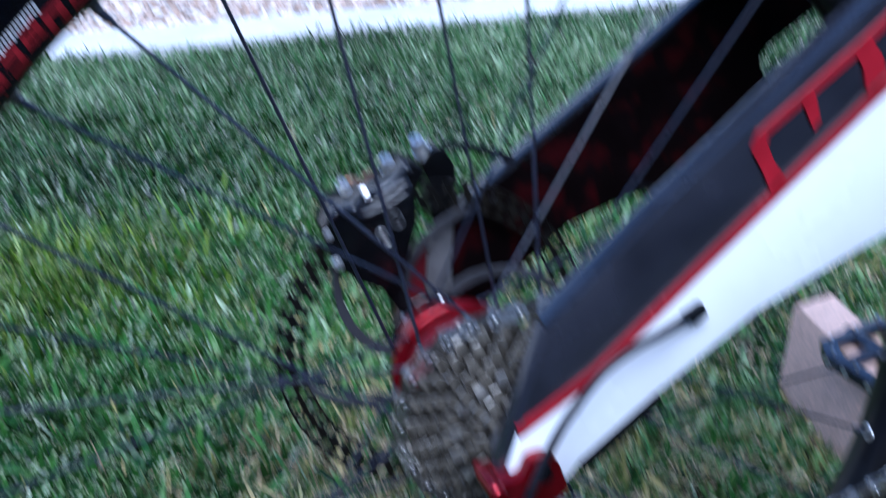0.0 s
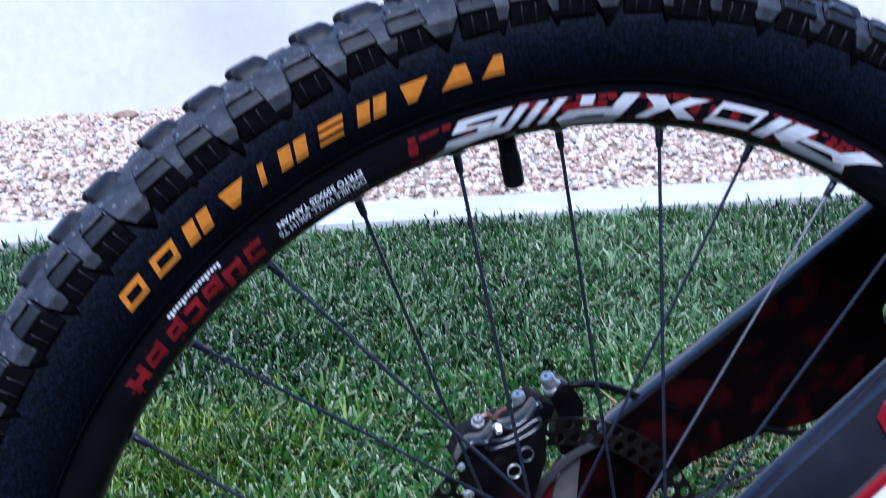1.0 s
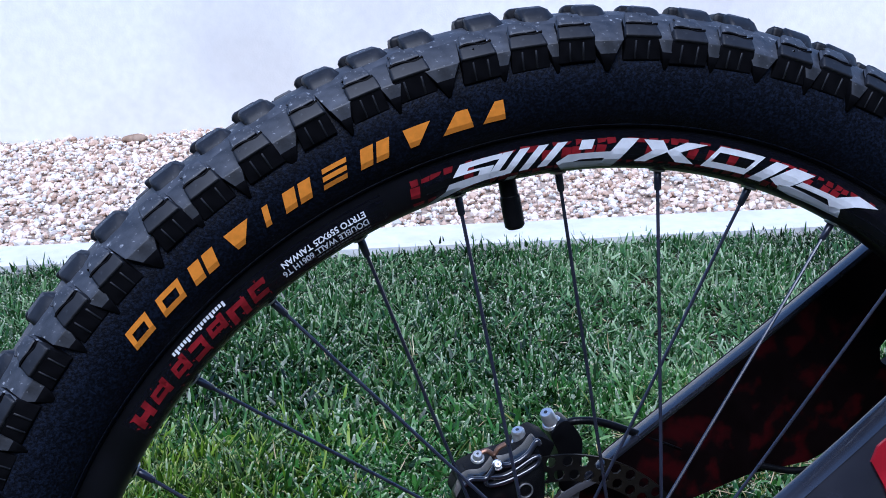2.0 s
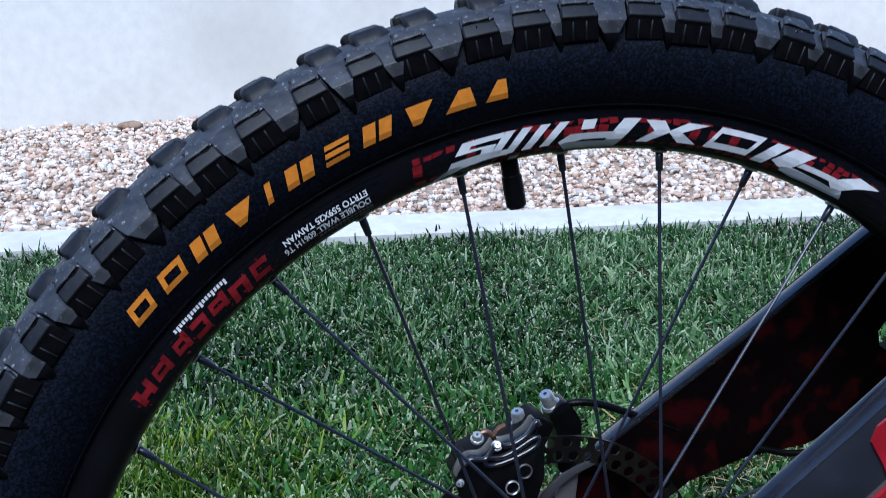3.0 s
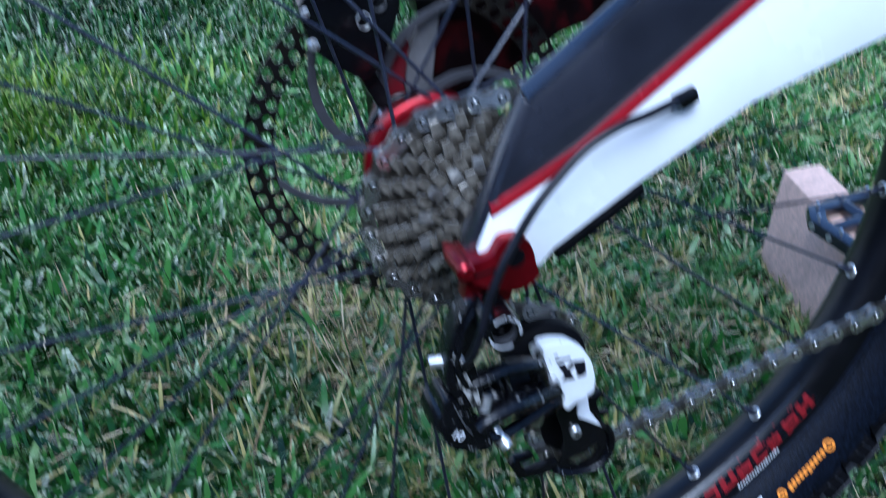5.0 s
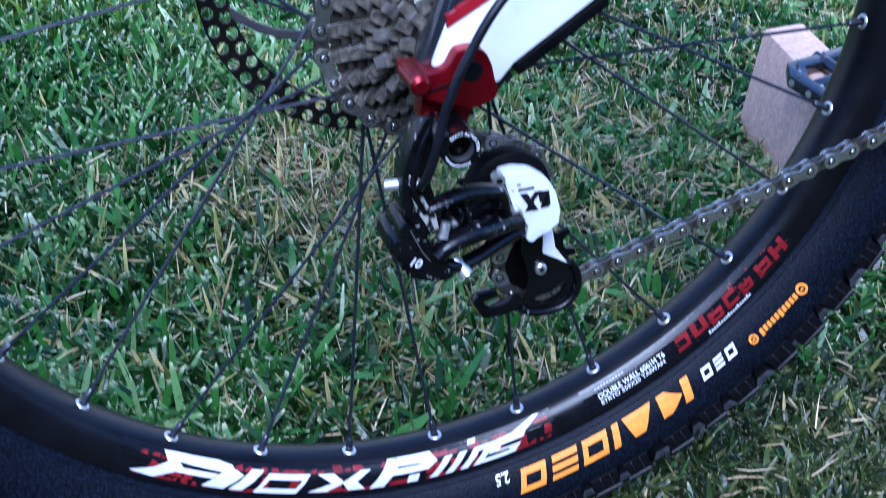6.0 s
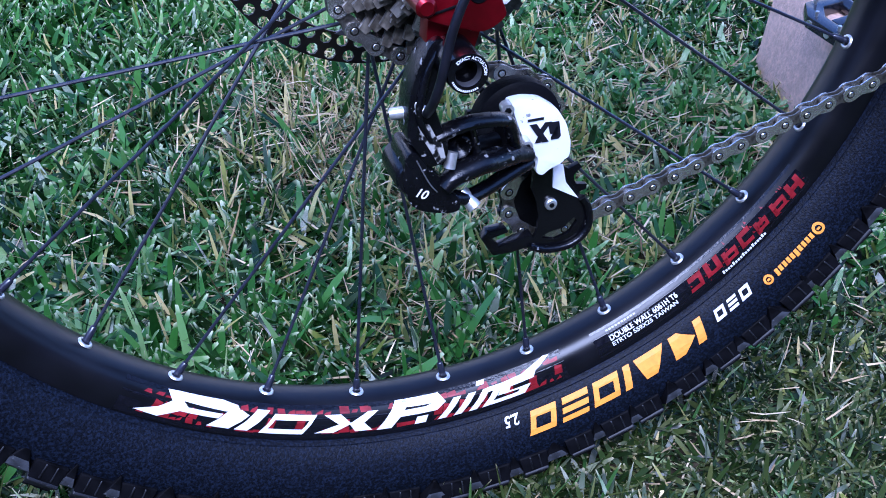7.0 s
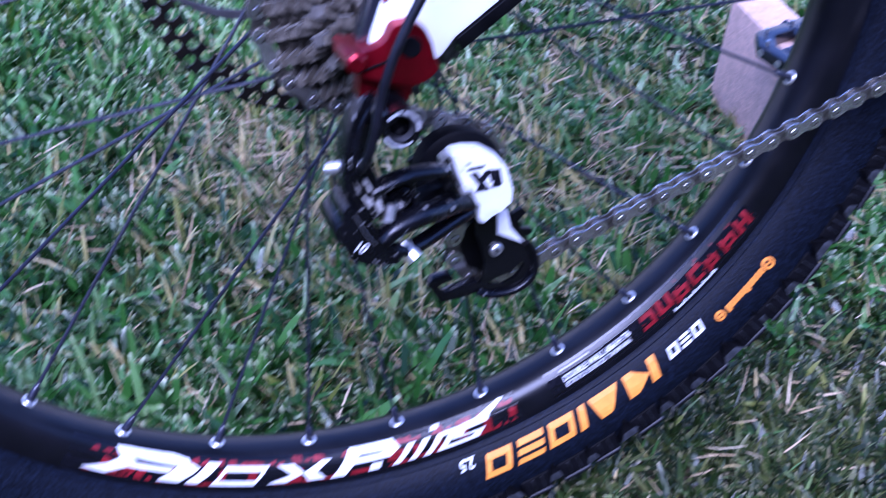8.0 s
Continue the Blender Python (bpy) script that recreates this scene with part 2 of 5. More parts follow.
GRASS = ramp_material("grass_blades", [(0.0, (0.008, 0.026, 0.004)), (0.3, (0.024, 0.083, 0.011)), (0.55, (0.047, 0.155, 0.022)), (0.8, (0.099, 0.240, 0.051)), (1.0, (0.238, 0.372, 0.134))], 0.28, 2.6, 1.0, (0.58, 0.63, 0.38), -0.53)
FAR_GRASS = ramp_material("far_grass_blades", [(0.0, (0.008, 0.023, 0.004)), (0.3, (0.023, 0.074, 0.014)), (0.55, (0.049, 0.134, 0.031)), (0.8, (0.107, 0.228, 0.073)), (1.0, (0.293, 0.410, 0.205))], 0.30, 2.2, 1.0, (0.68, 0.66, 0.48), -0.52)
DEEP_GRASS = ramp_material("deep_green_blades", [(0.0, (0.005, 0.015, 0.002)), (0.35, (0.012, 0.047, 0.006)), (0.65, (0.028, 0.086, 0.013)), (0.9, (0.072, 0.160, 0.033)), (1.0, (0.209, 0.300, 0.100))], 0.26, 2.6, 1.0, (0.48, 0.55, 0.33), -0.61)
YOUNG_GRASS = ramp_material("young_blades", [(0.0, (0.020, 0.050, 0.003)), (0.4, (0.066, 0.150, 0.007)), (0.75, (0.150, 0.260, 0.014)), (1.0, (0.28, 0.38, 0.04))], 0.36, 2.6, 1.0, (0.46, 0.48, 0.16))
THIN_GRASS = ramp_material("thin_blades", [(0.0, (0.016, 0.037, 0.007)), (0.35, (0.047, 0.115, 0.023)), (0.7, (0.115, 0.205, 0.056)), (1.0, (0.287, 0.350, 0.135))], 0.34, 2.6, 1.0, (0.56, 0.53, 0.34))
FADED_GRASS = ramp_material("faded_blades", [(0.0, (0.072, 0.092, 0.012)), (0.4, (0.182, 0.220, 0.040)), (0.75, (0.396, 0.370, 0.110)), (1.0, (0.660, 0.530, 0.240))], 0.40, 2.6, 1.1, (0.66, 0.58, 0.32), -0.45)
# Lawn colours darkened to carry the shade lying before the wheel
SHADED_GRASS = ramp_material("shaded_blades", [(0.0, (0.005, 0.010, 0.002)), (0.35, (0.014, 0.030, 0.005)), (0.65, (0.031, 0.056, 0.010)), (1.0, (0.120, 0.132, 0.037))], 0.36, 2.6, 1.0, (0.36, 0.32, 0.17), -0.58)
STRAW = ramp_material("dry_grass", [(0.0, (0.12, 0.078, 0.034)), (0.4, (0.31, 0.215, 0.105)), (0.75, (0.48, 0.36, 0.20)), (1.0, (0.64, 0.53, 0.34))], 0.6)
PEBBLE = ramp_material("pink_tan_pebbles", [(0.0, (0.40, 0.26, 0.175)), (0.25, (0.63, 0.46, 0.345)), (0.5, (0.76, 0.63, 0.53)), (0.75, (0.80, 0.72, 0.64)), (0.92, (0.47, 0.46, 0.42)), (1.0, (0.42, 0.27, 0.19))], 0.75)


# ---- mesh helpers ----
def part(name, bm, material, parent=None, label="", smooth=True):
    me = bpy.data.meshes.new(name)
    bmesh.ops.recalc_face_normals(bm, faces=bm.faces)
    bm.to_mesh(me)
    bm.free()
    if smooth:
        me.polygons.foreach_set("use_smooth", [True] * len(me.polygons))
        me.set_sharp_from_angle(angle=radians(38))
    me.materials.append(material)
    ob = new(name, me)
    ob.parent = parent
    return tagged(ob, label)


def thing(name, label, category, m=None, group=""):
    ob = new(name)
    ob.empty_display_size = 0.05
    if m is not None:
        ob.matrix_world = m
    return tagged(ob, label, category, group)


def bevelled(bm, offset, segments=2):
    if offset:
        bmesh.ops.bevel(bm, geom=[e for e in bm.edges if e.is_manifold and e.calc_face_angle(0) > 0.5], offset=offset, segments=segments, profile=0.6, affect="EDGES", clamp_overlap=True)
    return bm


def box(size, at=(0, 0, 0), bevel=0.0, turn=None):
    bm = bmesh.new()
    bmesh.ops.create_cube(bm, size=1, matrix=Matrix.Translation(at) @ (turn or Matrix()) @ Matrix.Diagonal((*size, 1)))
    return bevelled(bm, bevel)


def merge(*meshes):
    bm = meshes[0]
    for other in meshes[1:]:
        tmp = bpy.data.meshes.new("tmp")
        other.to_mesh(tmp)
        other.free()
        bm.from_mesh(tmp)
        bpy.data.meshes.remove(tmp)
    return bm


def slab(poly, y_inner, bevel=0.0):
    """A plate: poly holds (x, y, z) of its near face; the other face lies at y_inner."""
    bm = bmesh.new()
    near = [bm.verts.new(p) for p in poly]
    far = [bm.verts.new((p[0], y_inner, p[2])) for p in poly]
    bm.faces.new(near)
    bm.faces.new(far[::-1])
    for i in range(len(poly)):
        j = (i + 1) % len(poly)
        bm.faces.new((near[i], far[i], far[j], near[j]))
    bmesh.ops.recalc_face_normals(bm, faces=bm.faces)
    bevelled(bm, bevel)
    bmesh.ops.triangulate(bm, faces=[f for f in bm.faces if len(f.verts) > 4])
    return bm


def plate(poly, y0, y1, bevel=0.0):
    return slab([(x, y0, z) for x, z in poly], y1, bevel)


def rounded(poly, r, n=4):
    """Round the corners of a flat outline."""
    out = []
    for i, p in enumerate(poly):
        a, b, c = Vector(poly[i - 1]), Vector(p), Vector(poly[(i + 1) % len(poly)])
        d0, d1 = (a - b), (c - b)
        k0, k1 = min(r, d0.length * 0.45), min(r, d1.length * 0.45)
        s, e = b + d0.normalized() * k0, b + d1.normalized() * k1
        for j in range(n + 1):
            t = j / n
            q = s * (1 - t) ** 2 + b * 2 * t * (1 - t) + e * t * t
            out.append(tuple(q))
    return out


def lathe(profile, segments=128, closed=False, centre=(0, 0)):
    """Revolve (y, r) pairs round the y axis."""
    bm = bmesh.new()
    rings = []
    for k in range(segments):
        a = 2 * math.pi * k / segments
        rings.append([bm.verts.new((centre[0] + r * math.cos(a), y, centre[1] + r * math.sin(a))) for y, r in profile])
    n = len(profile)
    for k in range(segments):
        p, q = rings[k], rings[(k + 1) % segments]
        for i in range(n if closed else n - 1):
            j = (i + 1) % n
            bm.faces.new((p[i], p[j], q[j], q[i]))
    return bm


def disc(r, y0, y1, centre=(0, 0), segments=32, bevel=0.0006, hole=0.0):
    if hole:
        pr = [(y0 + bevel, r), (y1 - bevel, r), (y1, r - bevel), (y1, hole + bevel), (y1 - bevel, hole), (y0 + bevel, hole), (y0, hole + bevel), (y0, r - bevel)]
        return lathe(pr, segments, True, centre)
    bm = lathe([(y0, 1e-5), (y0, r - bevel), (y0 + bevel, r), (y1 - bevel, r), (y1, r - bevel), (y1, 1e-5)], segments, False, centre)
    bmesh.ops.remove_doubles(bm, verts=bm.verts, dist=2e-5)
    return bm


def smooth_line(points, per=6):
    p = [Vector(q) for q in points]
    p = [p[0] * 2 - p[1]] + p + [p[-1] * 2 - p[-2]]
    out = []
    for i in range(1, len(p) - 2):
        for j in range(per):
            t = j / per
            a, b, c, d = p[i - 1], p[i], p[i + 1], p[i + 2]
            out.append(0.5 * (2 * b + (c - a) * t + (2 * a - 5 * b + 4 * c - d) * t * t + (3 * b - a - 3 * c + d) * t ** 3))
    out.append(p[-2])
    return out


def tube(points, radius, segments=10, per=6):
    """A round bar along a smooth line; radius is a number or a list, one for each point of the line."""
    line = smooth_line(points, per) if per > 1 else [Vector(q) for q in points]
    bm = bmesh.new()
    rings = []
    side = None
    for i, p in enumerate(line):
        d = (line[min(i + 1, len(line) - 1)] - line[max(i - 1, 0)]).normalized()
        if side is None:
            side = d.orthogonal().normalized()
        side = (side - d * side.dot(d)).normalized()
        up = d.cross(side)
        r = radius if isinstance(radius, (int, float)) else radius[min(i, len(radius) - 1)]
        rings.append([bm.verts.new(p + (side * math.cos(2 * math.pi * k / segments) + up * math.sin(2 * math.pi * k / segments)) * r) for k in range(segments)])
    for a, b in zip(rings, rings[1:]):
        for k in range(segments):
            bm.faces.new((a[k], a[(k + 1) % segments], b[(k + 1) % segments], b[k]))
    bm.faces.new(rings[0][::-1])
    bm.faces.new(rings[-1])
    return bm


def rod(p0, p1, r, segments=16):
    return tube([p0, p1], r, segments, 1)


# ---- the setting: lawn, kerb strip, gravel bed, wall ----
def kerb_y(x):
    """Lawn-side edge of the concrete strip."""
    return 1.790 - 0.167 * x


def ground():
    bm = bmesh.new()
    n, s = 24, 60.0
    grid = [[bm.verts.new((-s + 2 * s * i / n, -s + 2 * s * j / n, 0)) for j in range(n + 1)] for i in range(n + 1)]
    for i in range(n):
        for j in range(n):
            bm.faces.new((grid[i][j], grid[i + 1][j], grid[i + 1][j + 1], grid[i][j + 1]))
    ob = part("ground", bm, SOIL, None, "dark soil and thatch under the lawn", False)
    tagged(ob, kind="structure", category="ground")


def kerb_strip():
    bm = bmesh.new()
    m = 80
    rows = []
    prof = [(0.0, -0.02), (0.0, 0.022), (0.006, 0.028), (0.122, 0.028), (0.128, 0.022), (0.128, -0.02)]
    for i in range(m + 1):
        x = -6 + 12 * i / m
        rows.append([bm.verts.new((x + d * 0.165, kerb_y(x) + d, z + 0.002 * noise.noise((x * 3, d * 9, z)))) for d, z in prof])
    for a, b in zip(rows, rows[1:]):
        for k in range(len(prof) - 1):
            bm.faces.new((a[k], a[k + 1], b[k + 1], b[k]))
    ob = part("kerb", bm, CONCRETE, None, "pale flush concrete kerb strip between lawn and gravel")
    tagged(ob, kind="structure", category="kerb")


def gravel():
    bm = bmesh.new()
    v = [bm.verts.new(p) for p in ((-6, kerb_y(-6) + 0.11, 0.012), (6, kerb_y(6) + 0.11, 0.012), (6, 3.45, 0.012), (-6, 3.45, 0.012))]
    bm.faces.new(v)
    tagged(part("gravel_bed", bm, GRAVEL_BED, None, "sandy bed under the gravel"), kind="structure", category="gravel")
    rng = np.random.default_rng(5)
    base = bmesh.new()
    bmesh.ops.create_icosphere(base, subdivisions=1, radius=1)
    bv = np.array([q.co[:] for q in base.verts])
    bf = np.array([[q.index for q in f.verts] for f in base.faces])
    base.free()
    shapes = [bv * (1 + rng.normal(0, 0.16, (len(bv), 1))) * rng.uniform(0.65, 1.2, 3) for _ in range(12)]
    n = 24000
    x = rng.uniform(-1.5, 2.2, n)
    y = kerb_y(x) + 0.126 + rng.uniform(0, 1, n) * (3.125 - 0.033 * x - kerb_y(x) - 0.126)
    size = rng.lognormal(math.log(0.0068), 0.28, n)
    verts = np.empty((n, len(bv), 3))
    for i in range(n):
        a = rng.uniform(0, 2 * math.pi)
        c, s = math.cos(a), math.sin(a)
        q = shapes[i % 12] @ np.array([[c, s, 0], [-s, c, 0], [0, 0, 1]]) * size[i]
        verts[i] = q * (1, 1, 0.75) + (x[i], y[i], 0.014 + size[i] * 0.45 + rng.uniform(0, 0.006))
    faces = (bf[None] + (np.arange(n) * len(bv))[:, None, None]).reshape(-1, 3)
    me = bpy.data.meshes.new("gravel")
    me.from_pydata(verts.reshape(-1, 3), [], faces)
    me.materials.append(PEBBLE)
    tagged(new("gravel", me), "pink, tan and white crushed landscape gravel", "gravel", kind="stuff")


def wall():
    bm = box((14, 0.2, 1.65), (0, 3.17, 0.775))
    ob = part("wall_north", bm, STUCCO, None, "smooth pale stucco garden wall", False)
    ob.matrix_world = pose(0, 0.045, 0, 0, 0, -1.9)
    tagged(ob, kind="structure", category="wall")
    # Two unseen dark walls, added only to block sky light and darken reflections
    back = part("blocker_south", box((16, 0.3, 3.0), (0, -3.4, 1.45)), LIGHT_BLOCKER, None, "unseen dark wall added behind the viewer to block sky light", False)
    tagged(back, kind="structure", category="wall")
    side = part("blocker_west", box((0.3, 4.4, 1.0), (-2.6, -0.35, 0.45)), LIGHT_BLOCKER, None, "unseen dark wall added to cut sky light from the left", False)
    tagged(side, kind="structure", category="wall")


def blades(name, count, region, length, width, lean, seed, material, label, mask=None, lift=0.0, tip=0.3, tuft=9, knots=(0.0, 0.35, 0.72, 1.0), spread=0.007):
    """Many bent blades as one mesh, each an island of its own; they fan out of tufts and end in mown tips."""
    rng = np.random.default_rng(seed)
    k = -(-count // tuft)
    tx, ty = rng.uniform(region[0], region[1], k), rng.uniform(region[2], region[3], k)
    each = lambda a: np.repeat(a, tuft)[:count]
    tall, clump, aim, push = each(rng.uniform(0.75, 1.2, k)), each(rng.uniform(0, 1, k)), each(rng.uniform(0, 2 * np.pi, k)), each(rng.uniform(0, 0.5, k))
    ox, oy = rng.normal(0, spread, count), rng.normal(0, spread, count)
    x, y = each(tx) + ox, each(ty) + oy
    keep = y < kerb_y(x) + 0.012
    if mask is not None:
        keep &= mask(x, y, rng)
    x, y, ox, oy, tall, clump, aim, push = (a[keep] for a in (x, y, ox, oy, tall, clump, aim, push))
    n = len(x)
    ln = rng.uniform(*length, n) * tall * (0.88 + 0.2 * np.sin(x * 7 + 1) * np.sin(y * 6))
    ln *= 1 - 0.34 * np.clip((x - 0.02) / 0.2, 0, 1) * (y < 0.85)   # poorer growth ahead of the hub
    w = rng.uniform(*width, n)
    yaw = np.arctan2(oy + 0.008 * push * np.sin(aim), ox + 0.008 * push * np.cos(aim)) + rng.normal(0, 1.0, n)
    tilt = np.radians(rng.uniform(lean[0], lean[1], n))
    curl = rng.uniform(-0.2, 1.3, n)
    ts = np.array(knots)
    m = len(ts)
    ang = tilt[:, None] + curl[:, None] * ts[None]
    step = np.diff(ts, prepend=0)[None] * ln[:, None]
    out, up = np.cumsum(step * np.sin(ang), 1), np.cumsum(step * np.cos(ang), 1)
    cx, cy = x[:, None] + out * np.cos(yaw)[:, None], y[:, None] + out * np.sin(yaw)[:, None]
    cz = np.maximum(up, 0.002) + lift * rng.uniform(0, 1, n)[:, None]
    half = w[:, None] * np.interp(ts, (0, 0.3, 0.7, 1), (0.38, 0.5, 0.42, tip * 0.5))[None]
    tw = yaw[:, None] + np.pi / 2 + rng.normal(0, 0.45, n)[:, None] + rng.normal(0, 0.5, n)[:, None] * ts[None]
    dx, dy, dz = np.cos(tw) * half, np.sin(tw) * half, half * rng.normal(0, 0.35, n)[:, None]
    verts = np.concatenate([np.stack([cx - dx, cy - dy, cz - dz], -1), np.stack([cx + dx, cy + dy, cz + dz], -1)], 1).reshape(-1, 3)
    quads = np.array([[i, m + i, m + i + 1, i + 1] for i in range(m - 1)])
    q = m - 1
    me = bpy.data.meshes.new(name)
    me.vertices.add(n * 2 * m)
    me.vertices.foreach_set("co", verts.ravel())
    me.loops.add(n * q * 4)
    me.loops.foreach_set("vertex_index", (quads[None] + (np.arange(n) * 2 * m)[:, None, None]).ravel().astype(np.int32))
    me.polygons.add(n * q)
    me.polygons.foreach_set("loop_start", (np.arange(n * q) * 4).astype(np.int32))
    me.polygons.foreach_set("use_smooth", np.ones(n * q, bool))
    me.update(calc_edges=True)
    me.validate()
    me.attributes.new("along", "FLOAT", "POINT").data.foreach_set("value", np.tile(np.concatenate([ts, ts]), n).astype(np.float32))
    me.attributes.new("clump", "FLOAT", "POINT").data.foreach_set("value", np.repeat(clump, 2 * m).astype(np.float32))
    me.materials.append(material)
    return tagged(new(name, me), label, "grass", kind="stuff")


def dry_patch(x, y):
    return 0.9 * np.exp(-(((x - 0.09) / 0.24) ** 2 + ((y - 0.27) / 0.17) ** 2)) + 0.5 * np.exp(-(((x - 0.75) / 0.3) ** 2 + ((y - 0.75) / 0.15) ** 2)) + 0.35 * np.exp(-(((x - 0.30) / 0.16) ** 2 + ((y - 0.36) / 0.14) ** 2))


def bare_spot(x, y):
    return np.exp(-(((x - 0.02) / 0.10) ** 2 + ((y - 0.38) / 0.11) ** 2))


def young_patch(x, y):
    return np.exp(-(((x + 0.27) / 0.17) ** 2 + ((y - 0.86) / 0.14) ** 2))


def strawy(x):
    """The lawn is thin and strawy under and ahead of the hub, lush behind it."""
    return 0.10 + 0.90 / (1 + np.exp(-(x + 0.02) / 0.05))


def clumps(x, y):
    """0 in the thin, strawy gaps of the lawn, 1 in its dense green clumps."""
    v = np.sin(61 * x + 3.1 * np.sin(37 * y + 1)) + np.sin(53 * y + 2.7 * np.sin(43 * x + 2)) + np.sin(39 * (x + y) + 2 * np.sin(71 * x - 29 * y))
    return np.clip(0.5 + 0.45 * v, 0, 1)


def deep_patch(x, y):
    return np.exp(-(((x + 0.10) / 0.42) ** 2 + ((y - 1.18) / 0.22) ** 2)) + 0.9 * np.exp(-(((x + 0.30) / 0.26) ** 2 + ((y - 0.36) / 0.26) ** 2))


def lawn():
    far_knots = (0.0, 0.5, 1.0)
    chance = lambda x, r: r.uniform(0, 1, len(x))
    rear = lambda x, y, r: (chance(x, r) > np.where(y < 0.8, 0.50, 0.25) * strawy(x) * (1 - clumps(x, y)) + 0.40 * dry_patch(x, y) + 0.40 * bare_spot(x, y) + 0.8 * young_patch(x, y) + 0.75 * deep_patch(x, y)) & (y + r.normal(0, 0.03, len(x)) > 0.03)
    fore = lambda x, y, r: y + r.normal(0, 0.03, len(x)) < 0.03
    blades("lawn", 76000, (-0.50, 0.95, 0.0, 1.02), (0.022, 0.050), (0.0036, 0.0078), (10, 80), 11, GRASS, "dense green lawn of broad mown blades", rear)
    blades("lawn", 36000, (-0.50, 0.95, -0.30, 0.08), (0.020, 0.040), (0.0022, 0.0046), (15, 82), 31, SHADED_GRASS, "lawn before the wheel, coloured darker for shade", fore)
    blades("lawn", 30000, (-0.50, 0.95, -0.30, 0.08), (0.018, 0.042), (0.0010, 0.0024), (10, 84), 32, SHADED_GRASS, "fine blades before the wheel, coloured darker for shade", fore, 0.0, 0.15)
    blades("thin_grass", 32000, (-0.50, 1.0, -0.30, 1.05), (0.020, 0.048), (0.0012, 0.0026), (5, 70), 21, THIN_GRASS, "thin green blades between the broad ones", lambda x, y, r: chance(x, r) < np.where(y > 0.06, 0.6, 0.35) + 0.4 * dry_patch(x, y), 0.0, 0.2)
    blades("lawn", 86000, (-0.80, 1.55, 1.00, 2.0), (0.020, 0.046), (0.0034, 0.0068), (3, 72), 12, FAR_GRASS, "dense green lawn running up to the kerb", lambda x, y, r: chance(x, r) > 0.85 * deep_patch(x, y), 0.0, 0.35, 8, far_knots, 0.008)
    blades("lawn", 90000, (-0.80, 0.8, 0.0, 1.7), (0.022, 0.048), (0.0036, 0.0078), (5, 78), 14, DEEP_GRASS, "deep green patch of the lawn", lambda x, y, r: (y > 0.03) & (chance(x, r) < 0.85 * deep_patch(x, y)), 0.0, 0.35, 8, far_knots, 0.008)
    blades("lawn", 9000, (-0.95, -0.48, -0.35, 1.0), (0.024, 0.052), (0.0034, 0.0064), (5, 60), 13, GRASS, "green lawn behind the bicycle", None, 0.0, 0.3, 9, far_knots)
    blades("lawn", 12000, (0.93, 1.6, -0.35, 1.0), (0.024, 0.052), (0.0034, 0.0064), (5, 60), 15, GRASS, "green lawn ahead of the bicycle", None, 0.0, 0.3, 9, far_knots)
    blades("lawn", 36000, (-2.6, 3.4, -3.2, 2.25), (0.03, 0.06), (0.008, 0.014), (5, 65), 16, GRASS, "lawn stretching away round the bicycle",
           lambda x, y, r: (x < -0.9) | (x > 1.5) | (y < -0.28), 0.0, 0.3, 3, far_knots, 0.02)
    blades("young_grass", 30000, (-0.7, 0.2, 0.4, 1.1), (0.028, 0.052), (0.0026, 0.0050), (3, 50), 18, YOUNG_GRASS, "fresh yellow-green tuft in the lawn", lambda x, y, r: chance(x, r) < young_patch(x, y))
    blades("faded_grass", 36000, (-0.5, 1.0, -0.30, 1.0), (0.022, 0.048), (0.0018, 0.0042), (5, 65), 19, FADED_GRASS, "pale, half-dry blades in a thin patch of the lawn", lambda x, y, r: chance(x, r) < (np.where(y < 0.75, np.where(y < 0.05, 0.07, 0.30), 0.08) * strawy(x) + 0.8 * dry_patch(x, y)) * (1.5 - 1.2 * clumps(x, y)))
    dry = lambda x, y, r: chance(x, r) < (np.where(y > 0.75, 0.02, np.where(y < 0.05, 0.05, 0.24)) * strawy(x) + 0.24 * dry_patch(x, y)) * (1.7 - 1.5 * clumps(x, y)) + 0.50 * bare_spot(x, y)
    blades("dry_grass", 85000, (-0.6, 1.2, -0.35, 1.3), (0.018, 0.048), (0.0007, 0.0017), (20, 85), 17, STRAW, "straw-coloured dead blades lying in the lawn", dry, 0.014, 0.2, 1)


ground()
kerb_strip()
gravel()
wall()
lawn()


